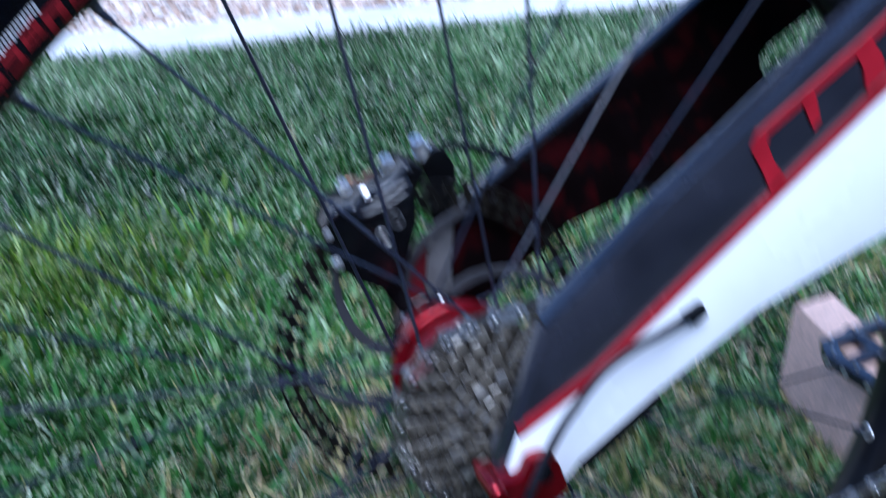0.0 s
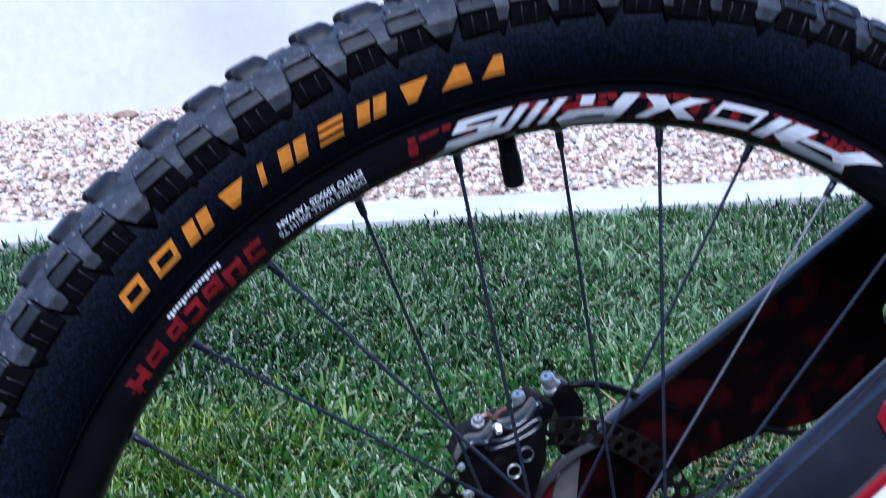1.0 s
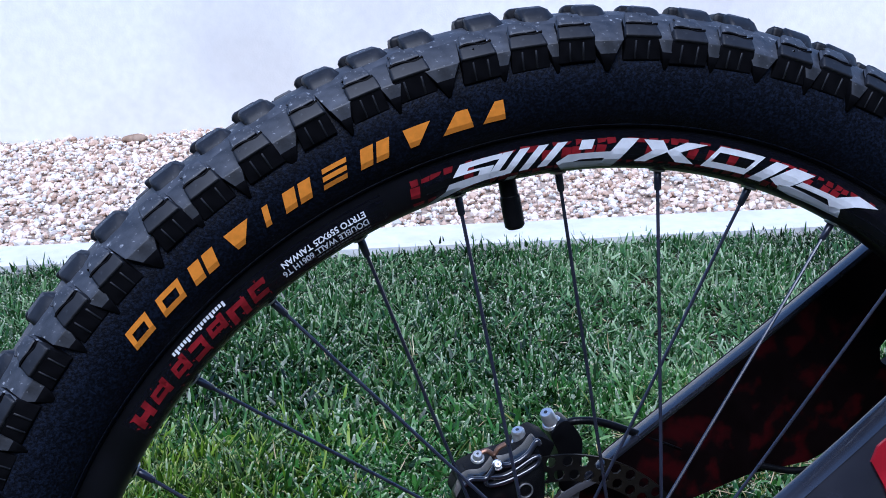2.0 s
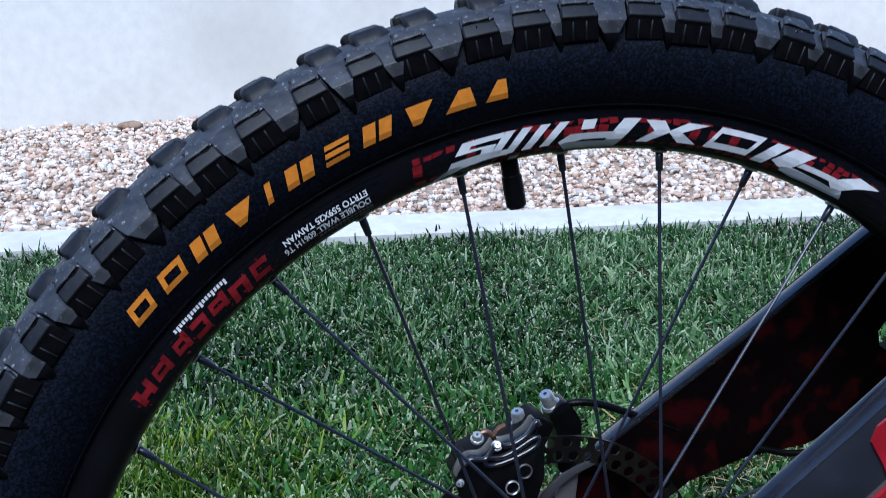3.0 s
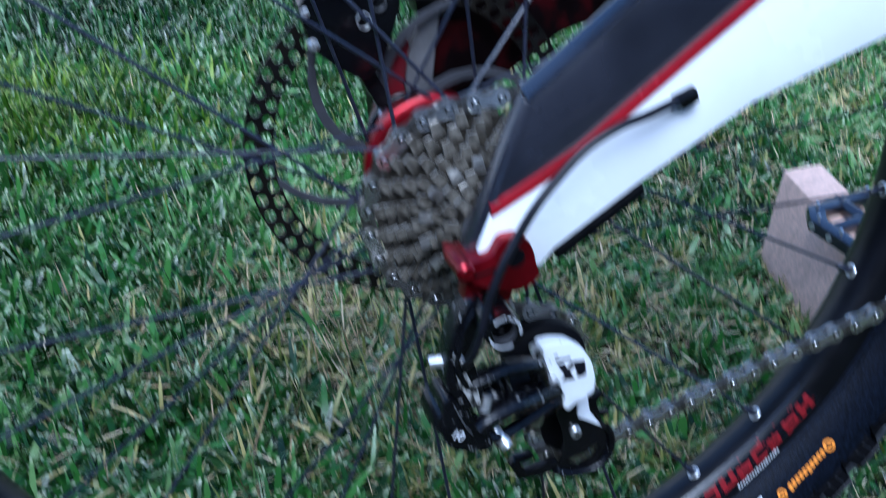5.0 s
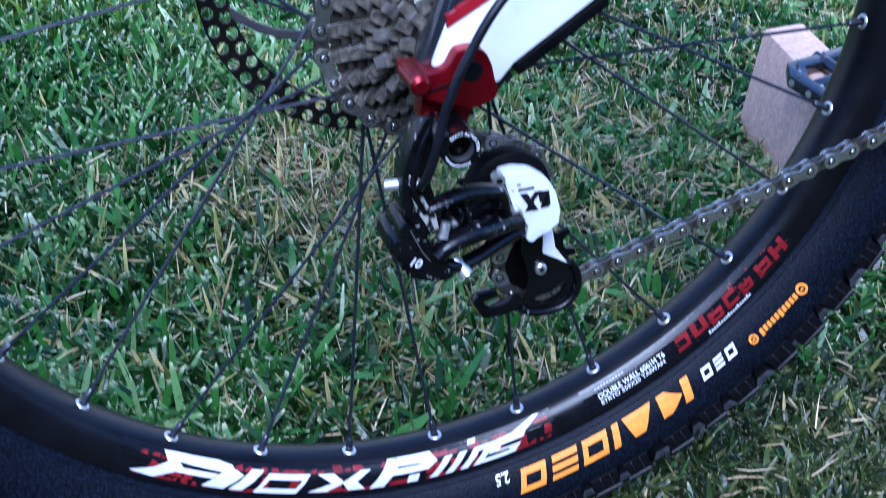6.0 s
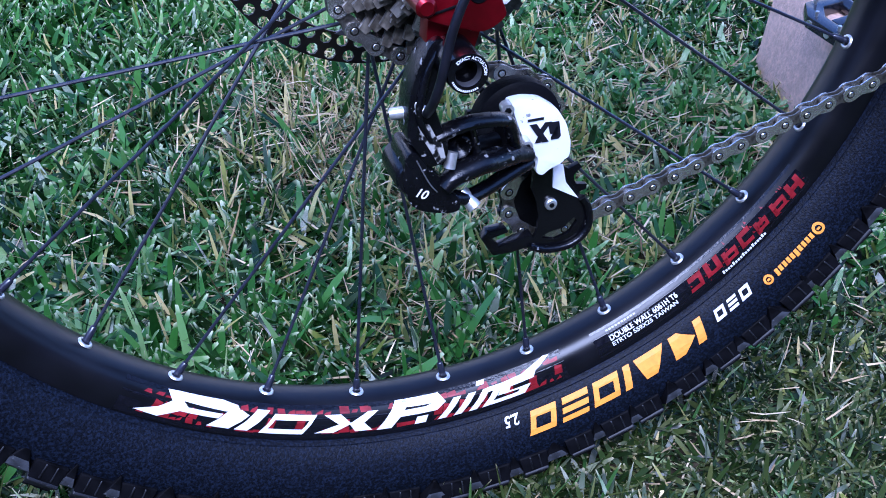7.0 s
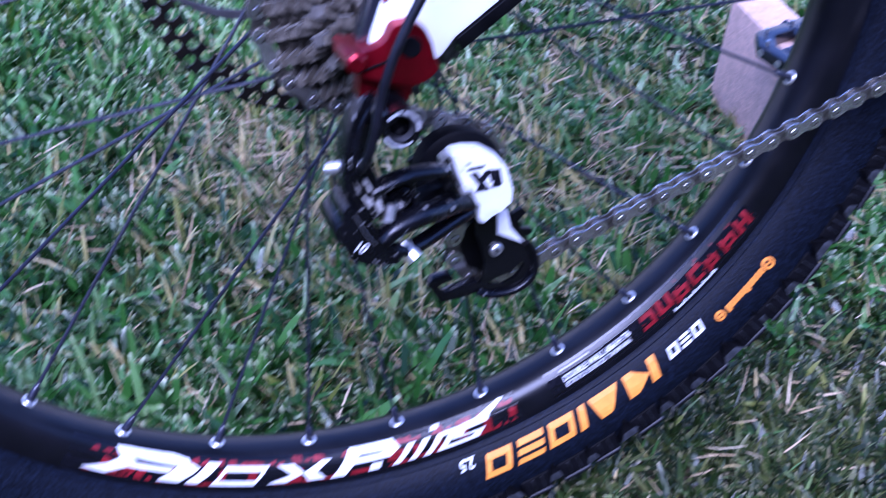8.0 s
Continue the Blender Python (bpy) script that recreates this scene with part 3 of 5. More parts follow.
def brick_block():
    bm = box((0.048, 0.20, 0.106), (0, 0, 0.053), 0.004)
    for v in bm.verts:   # one end sheared askew to fit the camera's view
        v.co.y += 0.34 * (v.co.x + 0.024) * (v.co.y > 0)
        v.co += Vector(noise.noise_vector(v.co * 40)) * 0.0008
    ob = part("brick", bm, BRICK, None, "pink-tan concrete brick standing on edge in the grass under the pedal")
    ob.matrix_world = pose(0.4555, 0.254, -0.006, 0, 5, -6.5)
    tagged(ob, category="brick")
    poly = rounded([(-0.070, -0.050), (0.055, -0.066), (0.072, 0.040), (0.030, 0.066), (-0.050, 0.058)], 0.015, 3)
    bm = bmesh.new()
    lo, hi = [bm.verts.new((x, y, 0.0)) for x, y in poly], [bm.verts.new((x, y, 0.022)) for x, y in poly]
    bm.faces.new(hi)
    bm.faces.new(lo[::-1])
    for i in range(len(poly)):
        j = (i + 1) % len(poly)
        bm.faces.new((lo[i], lo[j], hi[j], hi[i]))
    bevelled(bm, 0.003)
    ob = part("flat_stone", bm, CONCRETE, None, "pale flat concrete piece half sunk in the gravel")
    ob.matrix_world = pose(0.148, 2.222, 0.010, 1, -1, 12)
    tagged(ob, category="stone")
    bm = bmesh.new()
    bmesh.ops.create_icosphere(bm, subdivisions=3, radius=1, matrix=Matrix.Diagonal((0.036, 0.022, 0.014, 1)))
    for v in bm.verts:
        v.co += Vector(noise.noise_vector(v.co * 55)) * 0.004
    ob = part("stone", bm, BROWN_STONE, None, "brown stone lying on the gravel by the wall")
    ob.matrix_world = pose(-0.330, 3.030, 0.030)
    tagged(ob, category="stone")


brick_block()

# ---- the bicycle: origin at the rear hub, x forward, y to its left ----
HUB, LEAN = 0.3404, -6.324
THETA = 103.16   # angle of the first nipple past the valve
bicycle = thing("bicycle", "white, black and red mountain bike leaning, pedal on a brick", "bicycle", pose(0, 0, HUB, LEAN, 0, 0))

CASING = [(0.0135, 0.2842), (0.0185, 0.2862), (0.0240, 0.2920), (0.0280, 0.2995), (0.0300, 0.3075), (0.0299, 0.3155), (0.0273, 0.3240), (0.0212, 0.3328), (0.0122, 0.3384), (0.0, 0.3402)]
RIM = [(0.0150, 0.2856), (0.0165, 0.2850), (0.0167, 0.2800), (0.0160, 0.2740), (0.0135, 0.2690), (0.0090, 0.2658), (0.0040, 0.2643), (0.0, 0.2640)]


def profile_at(prof, r):
    """y and the outward normal (y, r) of the near side of a profile at radius r."""
    rs = [q[1] for q in prof]
    order = sorted(range(len(prof)), key=lambda i: rs[i])
    R, Y = np.array([rs[i] for i in order]), np.array([prof[i][0] for i in order])
    y = float(np.interp(r, R, Y))
    d = (float(np.interp(r + 0.001, R, Y)) - float(np.interp(r - 0.001, R, Y))) / 0.002
    k = math.hypot(1, d)
    return y, 1 / k, -d / k


def tyre():
    full = [(-y, r) for y, r in CASING] + [(y, r) for y, r in CASING[-2::-1]]
    prof = []
    for a, b in zip(full, full[1:]):
        prof += [a, ((a[0] + b[0]) / 2, (a[1] + b[1]) / 2)]
    prof.append(full[-1])
    prof += [(0.0100, 0.2850), (-0.0100, 0.2850)]
    ob = part("tyre", lathe(prof, 192, True), RUBBER, bicycle, "knobbly black tyre with worn side knobs and orange print")
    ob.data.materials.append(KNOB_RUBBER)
    # the tread band takes the lighter, sky-lit tone
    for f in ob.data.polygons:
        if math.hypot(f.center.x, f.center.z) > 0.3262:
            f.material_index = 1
    # fine moulded rings on the sidewall
    for r in (0.2872,):
        y, ny, nr = profile_at(CASING, r)
        part("moulded_ring", lathe([(-y - 0.0003 * math.cos(t), r + 0.0004 * math.sin(t)) for t in np.linspace(0, 2 * math.pi, 7)[:-1]], 160, True), RUBBER, ob)

    def block(sections, skew=0.0, grey=False, bevel=0.0008, segments=2, z0=0.0):
        """Loft through rings of (y, r, half width) at the block's foot and head."""
        bm = bmesh.new()
        lower, upper = sections
        rows = []
        for sec in (lower, upper):
            rows.append([[bm.verts.new((r, y, z0 + s * h + (skew if sec is upper else 0.0))) for y, r, h in sec] for s in (-1, 1)])
        n = len(lower)
        for s in (0, 1):
            lo, up = rows[0][s], rows[1][s]
            for i in range(n - 1):
                bm.faces.new((lo[i], lo[i + 1], up[i + 1], up[i]))
        for i in range(n - 1):
            bm.faces.new((rows[1][0][i], rows[1][0][i + 1], rows[1][1][i + 1], rows[1][1][i]))
            bm.faces.new((rows[0][0][i], rows[0][0][i + 1], rows[0][1][i + 1], rows[0][1][i]))
        for i in (0, n - 1):
            bm.faces.new((rows[0][0][i], rows[0][1][i], rows[1][1][i], rows[1][0][i]))
        bmesh.ops.recalc_face_normals(bm, faces=bm.faces)
        bevelled(bm, bevel, segments)
        bm.normal_update()
        for f in bm.faces:   # greyer where it faces out to the sky, black on the shaded flanks
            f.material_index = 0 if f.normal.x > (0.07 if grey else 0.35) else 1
        return bm

    def shoulder(seed):
        rng = random.Random(seed)
        w = lambda: rng.uniform(0.92, 1.05)
        core = block(([(-0.0285, 0.3168, 0.0096), (-0.0255, 0.3224, 0.0092), (-0.0195, 0.3302, 0.0084)],
                      [(-0.0305, 0.3172, 0.0094), (-0.0319, 0.3284, 0.0086), (-0.0212, 0.3372, 0.0070)]))
        ribs = [block(([(-0.0290, 0.3176, 0.0009), (-0.0302, 0.3262, 0.0009)], [(-0.0310, 0.3180, 0.0004), (-0.0321, 0.3264, 0.0004)]), 0.0, False, 0.0002, 1, z + rng.uniform(-0.001, 0.001)) for z in (-0.0030, 0.0034)]
        for r in ribs:
            for f in r.faces:
                f.material_index = 2
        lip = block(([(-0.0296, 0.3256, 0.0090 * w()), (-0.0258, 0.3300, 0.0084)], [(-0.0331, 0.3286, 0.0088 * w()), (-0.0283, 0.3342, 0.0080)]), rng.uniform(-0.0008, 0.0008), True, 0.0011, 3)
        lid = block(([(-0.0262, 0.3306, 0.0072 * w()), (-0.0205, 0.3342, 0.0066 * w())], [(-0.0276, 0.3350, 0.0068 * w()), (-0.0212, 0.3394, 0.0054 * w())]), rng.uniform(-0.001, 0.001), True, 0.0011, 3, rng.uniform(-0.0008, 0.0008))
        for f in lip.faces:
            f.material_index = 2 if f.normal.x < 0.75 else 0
        bend = rng.uniform(0.0004, 0.0012)
        # black bead drawn for the shaded cut between lip and lid
        slit = tube([(0.3340 + bend * math.sin(z * 420), -0.0284 + 0.4 * bend * math.sin(z * 420), z) for z in np.linspace(-0.0078, 0.0078, 7)], 0.00062, 5, 2)
        for f in slit.faces:
            f.material_index = 1
        out = [core, *ribs, lip, lid, slit]
        for _ in range(5):   # cut-off moulding hairs and torn nicks
            y = rng.uniform(-0.030, -0.022)
            nub = bmesh.new()
            bmesh.ops.create_icosphere(nub, subdivisions=1, radius=rng.uniform(0.0005, 0.0009), matrix=Matrix.Translation((0.3388 + (y + 0.0212) * 0.78, y, rng.uniform(-0.007, 0.007))))
            for f in nub.faces:
                f.material_index = rng.randint(0, 1)
            out.append(nub)
        return merge(*out)

    def crown(seed):
        rng = random.Random(seed)
        k = rng.uniform(-0.0006, 0.0006)
        lump = block(([(-0.0150, 0.3340, 0.0084), (-0.0085, 0.3366, 0.0098), (-0.0005, 0.3376, 0.0092)],
                      [(-0.0120, 0.3396 + k, 0.0054), (-0.0076, 0.3430 + k, 0.0072), (-0.0010, 0.3444 + k, 0.0066)]), 0.0026, False, 0.0020, 3)
        for v in lump.verts:   # torn, ragged crest
            if v.co.x > 0.3405:
                v.co.x += 0.0012 * abs(noise.noise(v.co * 500 + Vector((seed, 0, 0))))
                v.co.z += 0.0010 * noise.noise(v.co * 420 + Vector((0, seed, 0)))
        # crest coloured light, flanks dark, as daylight from above would leave them
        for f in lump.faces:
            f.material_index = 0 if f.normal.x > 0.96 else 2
        return lump

    def buttress(bottom, top):
        """Smooth ramp in the gap between two side knobs, running out to a point on the sidewall."""
        return block(([(-0.0285, 0.3132, bottom), (-0.0270, 0.3205, top * 0.42), (-0.0245, 0.3250, top * 0.72), (-0.0170, 0.3325, top)],
                      [(-0.0305, 0.3134, bottom * 0.8), (-0.0317, 0.3212, top * 0.38), (-0.0312, 0.3272, top * 0.68), (-0.0195, 0.3360, top * 0.98)]), 0.0, True, 0.0004, 2)

    def meshed(bm, name):
        me = bpy.data.meshes.new(name)
        for v in bm.verts:
            v.co += Vector(noise.noise_vector(v.co * 260)) * 0.00035
        bm.to_mesh(me)
        bm.free()
        me.polygons.foreach_set("use_smooth", [True] * len(me.polygons))
        me.set_sharp_from_angle(angle=radians(50))
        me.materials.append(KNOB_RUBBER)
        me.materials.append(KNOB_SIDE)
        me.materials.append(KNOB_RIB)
        return me

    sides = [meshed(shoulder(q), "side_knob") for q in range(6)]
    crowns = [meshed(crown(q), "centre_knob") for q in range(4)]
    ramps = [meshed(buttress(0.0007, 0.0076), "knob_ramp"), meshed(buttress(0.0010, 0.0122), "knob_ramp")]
    groups, wear = 26, random.Random(9)
    for g in range(groups):
        for i, d in enumerate((0.0, 4.25, 8.5)):
            a = radians(99.6 + 360 * g / groups - d)
            wide = i == 2
            for me, name, extra in ((sides[wear.randrange(6)], "side_knob", 0.0), (crowns[wear.randrange(4)], "centre_knob", -2.3), (ramps[wide], "knob_ramp", -2.67 if wide else -2.12)):
                worn = 1 + wear.uniform(-0.003, 0.002)
                t2 = Matrix.Rotation(-(a + radians(extra + wear.uniform(-0.3, 0.3))), 4, "Y") @ Matrix.Diagonal((worn, 1 + wear.uniform(-0.03, 0.03), wear.uniform(0.9, 1.06), 1))
                k = new(name, me)
                k.parent = ob
                k.matrix_local = t2
                k = new(name, me)   # its twin on the other side of the tread
                k.parent = ob
                k.matrix_local = t2 @ Matrix.Rotation(-radians(0.5), 4, "Y") @ Matrix.Diagonal((1, -1, 1, 1))
    return ob


def rim():
    full = [(-y, r) for y, r in RIM] + [(y, r) for y, r in RIM[-2::-1]]
    prof = full + [(0.0125, 0.2850), (0.0125, 0.2800), (-0.0125, 0.2800), (-0.0125, 0.2850)]
    return part("rim", lathe(prof, 192, True), RIM_BLACK, bicycle, "black double-wall alloy rim with white and red decals")


def spokes(rim_ob):
    nip_bm = lathe([(0.0, 0.0001), (0.0, 0.0020), (0.006, 0.0020), (0.0115, 0.0017), (0.012, 0.0012)], 10)
    eye_bm = lathe([(0.0005, 0.0022), (0.0012, 0.0028), (0.0010, 0.0038), (0.0, 0.0042)], 18)
    nip_me, eye_me = bpy.data.meshes.new("nipple"), bpy.data.meshes.new("eyelet")
    for bm, me, m in ((nip_bm, nip_me, SPOKE_BLACK), (eye_bm, eye_me, SILVER)):
        bm.to_mesh(me)
        bm.free()
        me.polygons.foreach_set("use_smooth", [True] * len(me.polygons))
        me.materials.append(m)
    for k in range(32):
        a = radians(THETA + 11.25 * k)
        right, sign = k % 4 in (0, 2), 1 if k % 4 in (0, 1) else -1
        b = a + sign * radians(64)
        fy = (-0.030 + (0.002 if sign > 0 else -0.002)) if right else (0.0215 + (0.002 if sign > 0 else -0.002))
        foot = Vector((0.2646 * math.cos(a), -0.0013 if right else -0.0006, 0.2646 * math.sin(a)))
        head = Vector((0.0290 * math.cos(b), fy, 0.0290 * math.sin(b)))
        d = (head - foot).normalized()
        sp = part("spoke", tube([foot, foot.lerp(head, 0.25), foot.lerp(head, 0.75), head], 0.00095, 8, 1), SPOKE_BLACK, bicycle)
        turn = d.to_track_quat("Y", "Z").to_matrix().to_4x4()
        nip = new("nipple", nip_me)
        nip.parent = sp
        nip.matrix_local = Matrix.Translation(foot - d * 0.001) @ turn
        inward = Vector((-math.cos(a), 0, -math.sin(a)))
        e = new("eyelet", eye_me)
        e.parent = rim_ob
        e.matrix_local = Matrix.Translation(Vector((0.2641 * math.cos(a), foot.y, 0.2641 * math.sin(a)))) @ inward.to_track_quat("Y", "Z").to_matrix().to_4x4()


def valve():
    a = radians(97.6)
    d = Vector((-math.cos(a), 0, -math.sin(a)))
    p = Vector((0.262 * math.cos(a), 0, 0.262 * math.sin(a)))
    bm = tube([p - d * 0.004, p, p + d * 0.0055, p + d * 0.006, p + d * 0.012, p + d * 0.021, p + d * 0.0225], [0.0045, 0.0045, 0.0045, 0.0050, 0.0052, 0.0050, 0.0036], 16, 1)
    part("valve", bm, PLASTIC, bicycle, "black rubber valve with dust cap")


def wheel_centre():
    prof = [(-0.074, 0.010), (-0.033, 0.012), (-0.0325, 0.029), (-0.0275, 0.029), (-0.022, 0.024), (-0.006, 0.0220), (0.008, 0.0270), (0.0150, 0.0300), (0.0240, 0.0300), (0.0255, 0.0285), (0.040, 0.0260), (0.056, 0.0245), (0.058, 0.014), (0.078, 0.0125), (0.078, 0.001)]
    hub = part("hub", lathe(prof, 64), SHADED_RED, bicycle, "dark red rear hub shell")
    part("hub_flange", lathe([(0.0165, 0.0302), (0.0172, 0.0352), (0.0186, 0.0370), (0.0238, 0.0370), (0.0250, 0.0355), (0.0252, 0.0300)], 64), RED_ANO, hub, "bright red anodised hub flange")
    part("axle", rod((0, -0.100, 0), (0, 0.105, 0), 0.0072, 24), GREY_METAL, hub)
    return hub


def cassette():
    teeth = (25, 23, 21, 19, 17, 16, 15, 13, 12, 11)
    body = part("cassette", lathe([(-0.0715, 0.0160), (-0.033, 0.0160)], 32), COG_STEEL, bicycle, "grimy ten-speed steel cassette")
    for i, n in enumerate(teeth):
        y = -0.0355 - 0.0037 * i
        r = n * 0.0125 / (2 * math.pi)
        out = []
        for k in range(n):
            for da, dr in ((-0.5, -0.0050), (-0.29, -0.0044), (-0.16, 0.0018), (0.16, 0.0018), (0.29, -0.0044)):
                a = 2 * math.pi * (k + da + (i * 0.37) % 1) / n + radians(91)
                out.append(((r + dr) * math.cos(a), (r + dr) * math.sin(a)))
        bm = bmesh.new()
        radii = (None, r - 0.0052, max(r - 0.013, 0.0155))
        rings = [[[bm.verts.new((x if q is None else q * x / math.hypot(x, z), yy, z if q is None else q * z / math.hypot(x, z))) for x, z in out] for yy in (y - 0.0010, y + 0.0010)] for q in radii]
        m = len(out)
        for k in range(m):
            j = (k + 1) % m
            for a, b in zip(rings, rings[1:]):
                bm.faces.new((a[0][k], a[0][j], b[0][j], b[0][k]))
                bm.faces.new((a[1][j], a[1][k], b[1][k], b[1][j]))
            bm.faces.new((rings[0][0][j], rings[0][0][k], rings[0][1][k], rings[0][1][j]))
            bm.faces.new((rings[2][0][k], rings[2][0][j], rings[2][1][j], rings[2][1][k]))
        cog = part("cog", bm, COG_STEEL, body, "", False)
        cog.data.materials.append(COG_FACE)
        cog.data.materials.append(COG_WEB)
        # webs coloured dark for shade between cogs, tooth tips bright as if sky-lit
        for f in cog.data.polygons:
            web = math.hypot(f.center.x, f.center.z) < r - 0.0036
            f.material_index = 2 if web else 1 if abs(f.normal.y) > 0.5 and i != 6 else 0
        if i < 9:
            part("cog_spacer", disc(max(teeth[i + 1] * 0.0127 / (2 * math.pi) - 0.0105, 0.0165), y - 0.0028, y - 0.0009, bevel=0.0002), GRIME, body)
    part("lock_ring", disc(0.0158, -0.0745, -0.0705, hole=0.0105), GREY_METAL, body)


def ring_with_holes(r0, r1, y0, y1, rows, n, hole):
    """A drilled ring: one cell for each hole, an octagon cut out of a quad."""
    bm = bmesh.new()
    bounds = [r0 + (r1 - r0) * i / len(rows) for i in range(len(rows) + 1)]
    for row, shift in enumerate(rows):
        a0, a1 = bounds[row], bounds[row + 1]
        for k in range(n):
            def pt(u, r):
                a = 2 * math.pi * (k + shift + u) / n
                return (r * math.cos(a), r * math.sin(a))
            mid = (a0 + a1) / 2
            outer = [pt(-0.5, a0), pt(0, a0), pt(0.5, a0), pt(0.5, mid), pt(0.5, a1), pt(0, a1), pt(-0.5, a1), pt(-0.5, mid)]
            half = 2 * math.pi * mid / n
            inner = [pt(hole * math.cos(q) / half, mid + hole * math.sin(q)) for q in [radians(225 + 45 * i) for i in range(8)]]
            for y, flip in ((y0, False), (y1, True)):
                vo = [bm.verts.new((p[0], y, p[1])) for p in outer]
                vi = [bm.verts.new((p[0], y, p[1])) for p in inner]
                for i in range(8):
                    j = (i + 1) % 8
                    f = (vo[i], vo[j], vi[j], vi[i])
                    bm.faces.new(f[::-1] if flip else f)
            vi0 = [bm.verts.new((p[0], y0, p[1])) for p in inner]
            vi1 = [bm.verts.new((p[0], y1, p[1])) for p in inner]
            for i in range(8):
                j = (i + 1) % 8
                bm.faces.new((vi0[i], vi0[j], vi1[j], vi1[i]))
    bmesh.ops.remove_doubles(bm, verts=bm.verts, dist=1e-6)
    return merge(bm, lathe([(y0, r1), (y1, r1)], n * 2), lathe([(y0, r0), (y1, r0)], n * 2))


def rotor():
    ring = part("brake_rotor", ring_with_holes(0.0755, 0.0915, 0.0611, 0.0629, (0.0, 0.5), 54, 0.0033), ROTOR_STEEL, bicycle, "drilled steel brake disc, dark and used", False)
    for k in range(6):
        a0 = radians(132 + 60 * k)
        pts = []
        for t in np.linspace(0, 1, 7):
            a, r = a0 + radians(58) * t, 0.0765 + (0.024 - 0.0765) * t
            pts.append((a, r))
        left = [((r) * math.cos(a + 0.0036 / r), r * math.sin(a + 0.0036 / r)) for a, r in pts]
        right = [((r) * math.cos(a - 0.0036 / r), r * math.sin(a - 0.0036 / r)) for a, r in pts]
        part("rotor_arm", plate(left + right[::-1], 0.0605, 0.0628, 0.0003), ARM_METAL, ring)
    part("rotor_carrier", disc(0.0265, 0.0590, 0.0630, hole=0.0170), BLACK_PAINT, ring)
    for k in range(6):
        a = radians(15 + 60 * k)
        part("rotor_bolt", disc(0.0038, 0.0570, 0.0600, centre=(0.022 * math.cos(a), 0.022 * math.sin(a)), segments=12), SILVER, ring)


the_tyre = tyre()
the_rim = rim()
spokes(the_rim)
valve()
wheel_centre()
cassette()
rotor()


# ---- swingarm, dropouts ----
def swingarm():
    red = [(-0.0119, 0.0238), (0.0264, 0.0446), (0.0767, 0.0826), (0.1433, 0.1320), (0.25, 0.2110), (0.40, 0.3270)]
    top = [(0.0065, 0.0690), (0.0638, 0.1140), (0.0985, 0.1390), (0.138, 0.1686), (0.25, 0.2520), (0.40, 0.3640)]
    low = [(-0.0190, 0.0050), (0.0095, -0.0050), (0.0165, 0.0030), (0.0537, 0.0271), (0.1060, 0.0573), (0.1516, 0.0740), (0.27, 0.1150), (0.40, 0.1600)]
    arm = part("swingarm", slab([(x, -0.0990, z) for x, z in red[::-1]] + [(x, -0.1020, z) for x, z in low], -0.0850, 0.0025), WHITE_PAINT, bicycle, "deep swingarm, glossy white below and black above with a red line")
    part("upper_side", slab([(x, -0.0945, z) for x, z in top[::-1]] + [(x, -0.0990, z) for x, z in red], -0.0830, 0.0085), GREY_PAINT, arm, "charcoal black upper flank")
    line = [(x, z + 0.0020) for x, z in red[::-1]] + [(x, z - 0.0028) for x, z in red]
    part("red_line", plate(line, -0.1003, -0.0960), RED_PAINT, arm, "red pin line")
    part("end_cap", slab([(-0.0225, -0.0970, 0.0040), (-0.0170, -0.0995, 0.0045), (-0.0095, -0.0995, 0.0245), (0.0085, -0.0955, 0.0660), (0.0040, -0.0935, 0.0700)], -0.0855, 0.0022), GREY_PAINT, arm, "black edge of the arm")
    lower = [(x, -0.0949, z - 0.0012) for x, z in top]
    upper = [(x - 0.0010, -0.0860, z + 0.0018) for x, z in top[::-1]]
    part("top_edge", slab(lower + upper, -0.0825, 0.0010), EDGE_PAINT, arm, "broad glossy bevel along the upper edge")
    guard = [(0.0165, 0.0030), (0.0180, -0.0025), (0.0570, 0.0225), (0.0555, 0.0275)]
    part("rubber_guard", plate(guard, -0.1028, -0.0840, 0.0008), PLASTIC, arm, "black rubber guard strip")
    # far arm: tall plate with a cut-out, built as one outline with a slit
    outer = [(-0.016, -0.012), (0.030, 0.002), (0.059, 0.0244), (0.092, 0.0455), (0.130, 0.0560), (0.170, 0.0588), (0.36, 0.1350), (0.40, 0.165), (0.40, 0.320)]
    upper = [(0.290, 0.2430), (0.211, 0.1890), (0.130, 0.1345), (0.044, 0.0800), (0.012, 0.0560), (-0.018, 0.020)]
    hole = [(0.2720, 0.1560), (0.2600, 0.1530), (0.2230, 0.1320), (0.2180, 0.1260), (0.2190, 0.1170), (0.2250, 0.1120), (0.2620, 0.1280), (0.2780, 0.1380), (0.2790, 0.1500)]
    poly = outer + [(0.290, 0.24301)] + [(0.2721, 0.15601)] + hole[::-1] + [(0.2720, 0.1560)] + upper
    far = part("far_arm", plate(poly, 0.0760, 0.0900), DARK_RED, arm, "inner face of the far arm, black with dark red marbling", False)
    part("arm_edge", slab([(0.40, 0.0745, 0.3225), (0.211, 0.0745, 0.1915), (0.130, 0.0745, 0.1370), (0.044, 0.0745, 0.0825), (0.012, 0.0745, 0.0585), (0.012, 0.0745, 0.0530), (0.044, 0.0745, 0.0770), (0.130, 0.0745, 0.1318), (0.211, 0.0745, 0.1862), (0.40, 0.0745, 0.3170)], 0.0860, 0.0025), EDGE_PAINT, far, "glossy black rounded upper edge")
    part("bridge", box((0.05, 0.17, 0.10), (0.40, 0.0, 0.285), 0.008), BLACK_PAINT, arm)
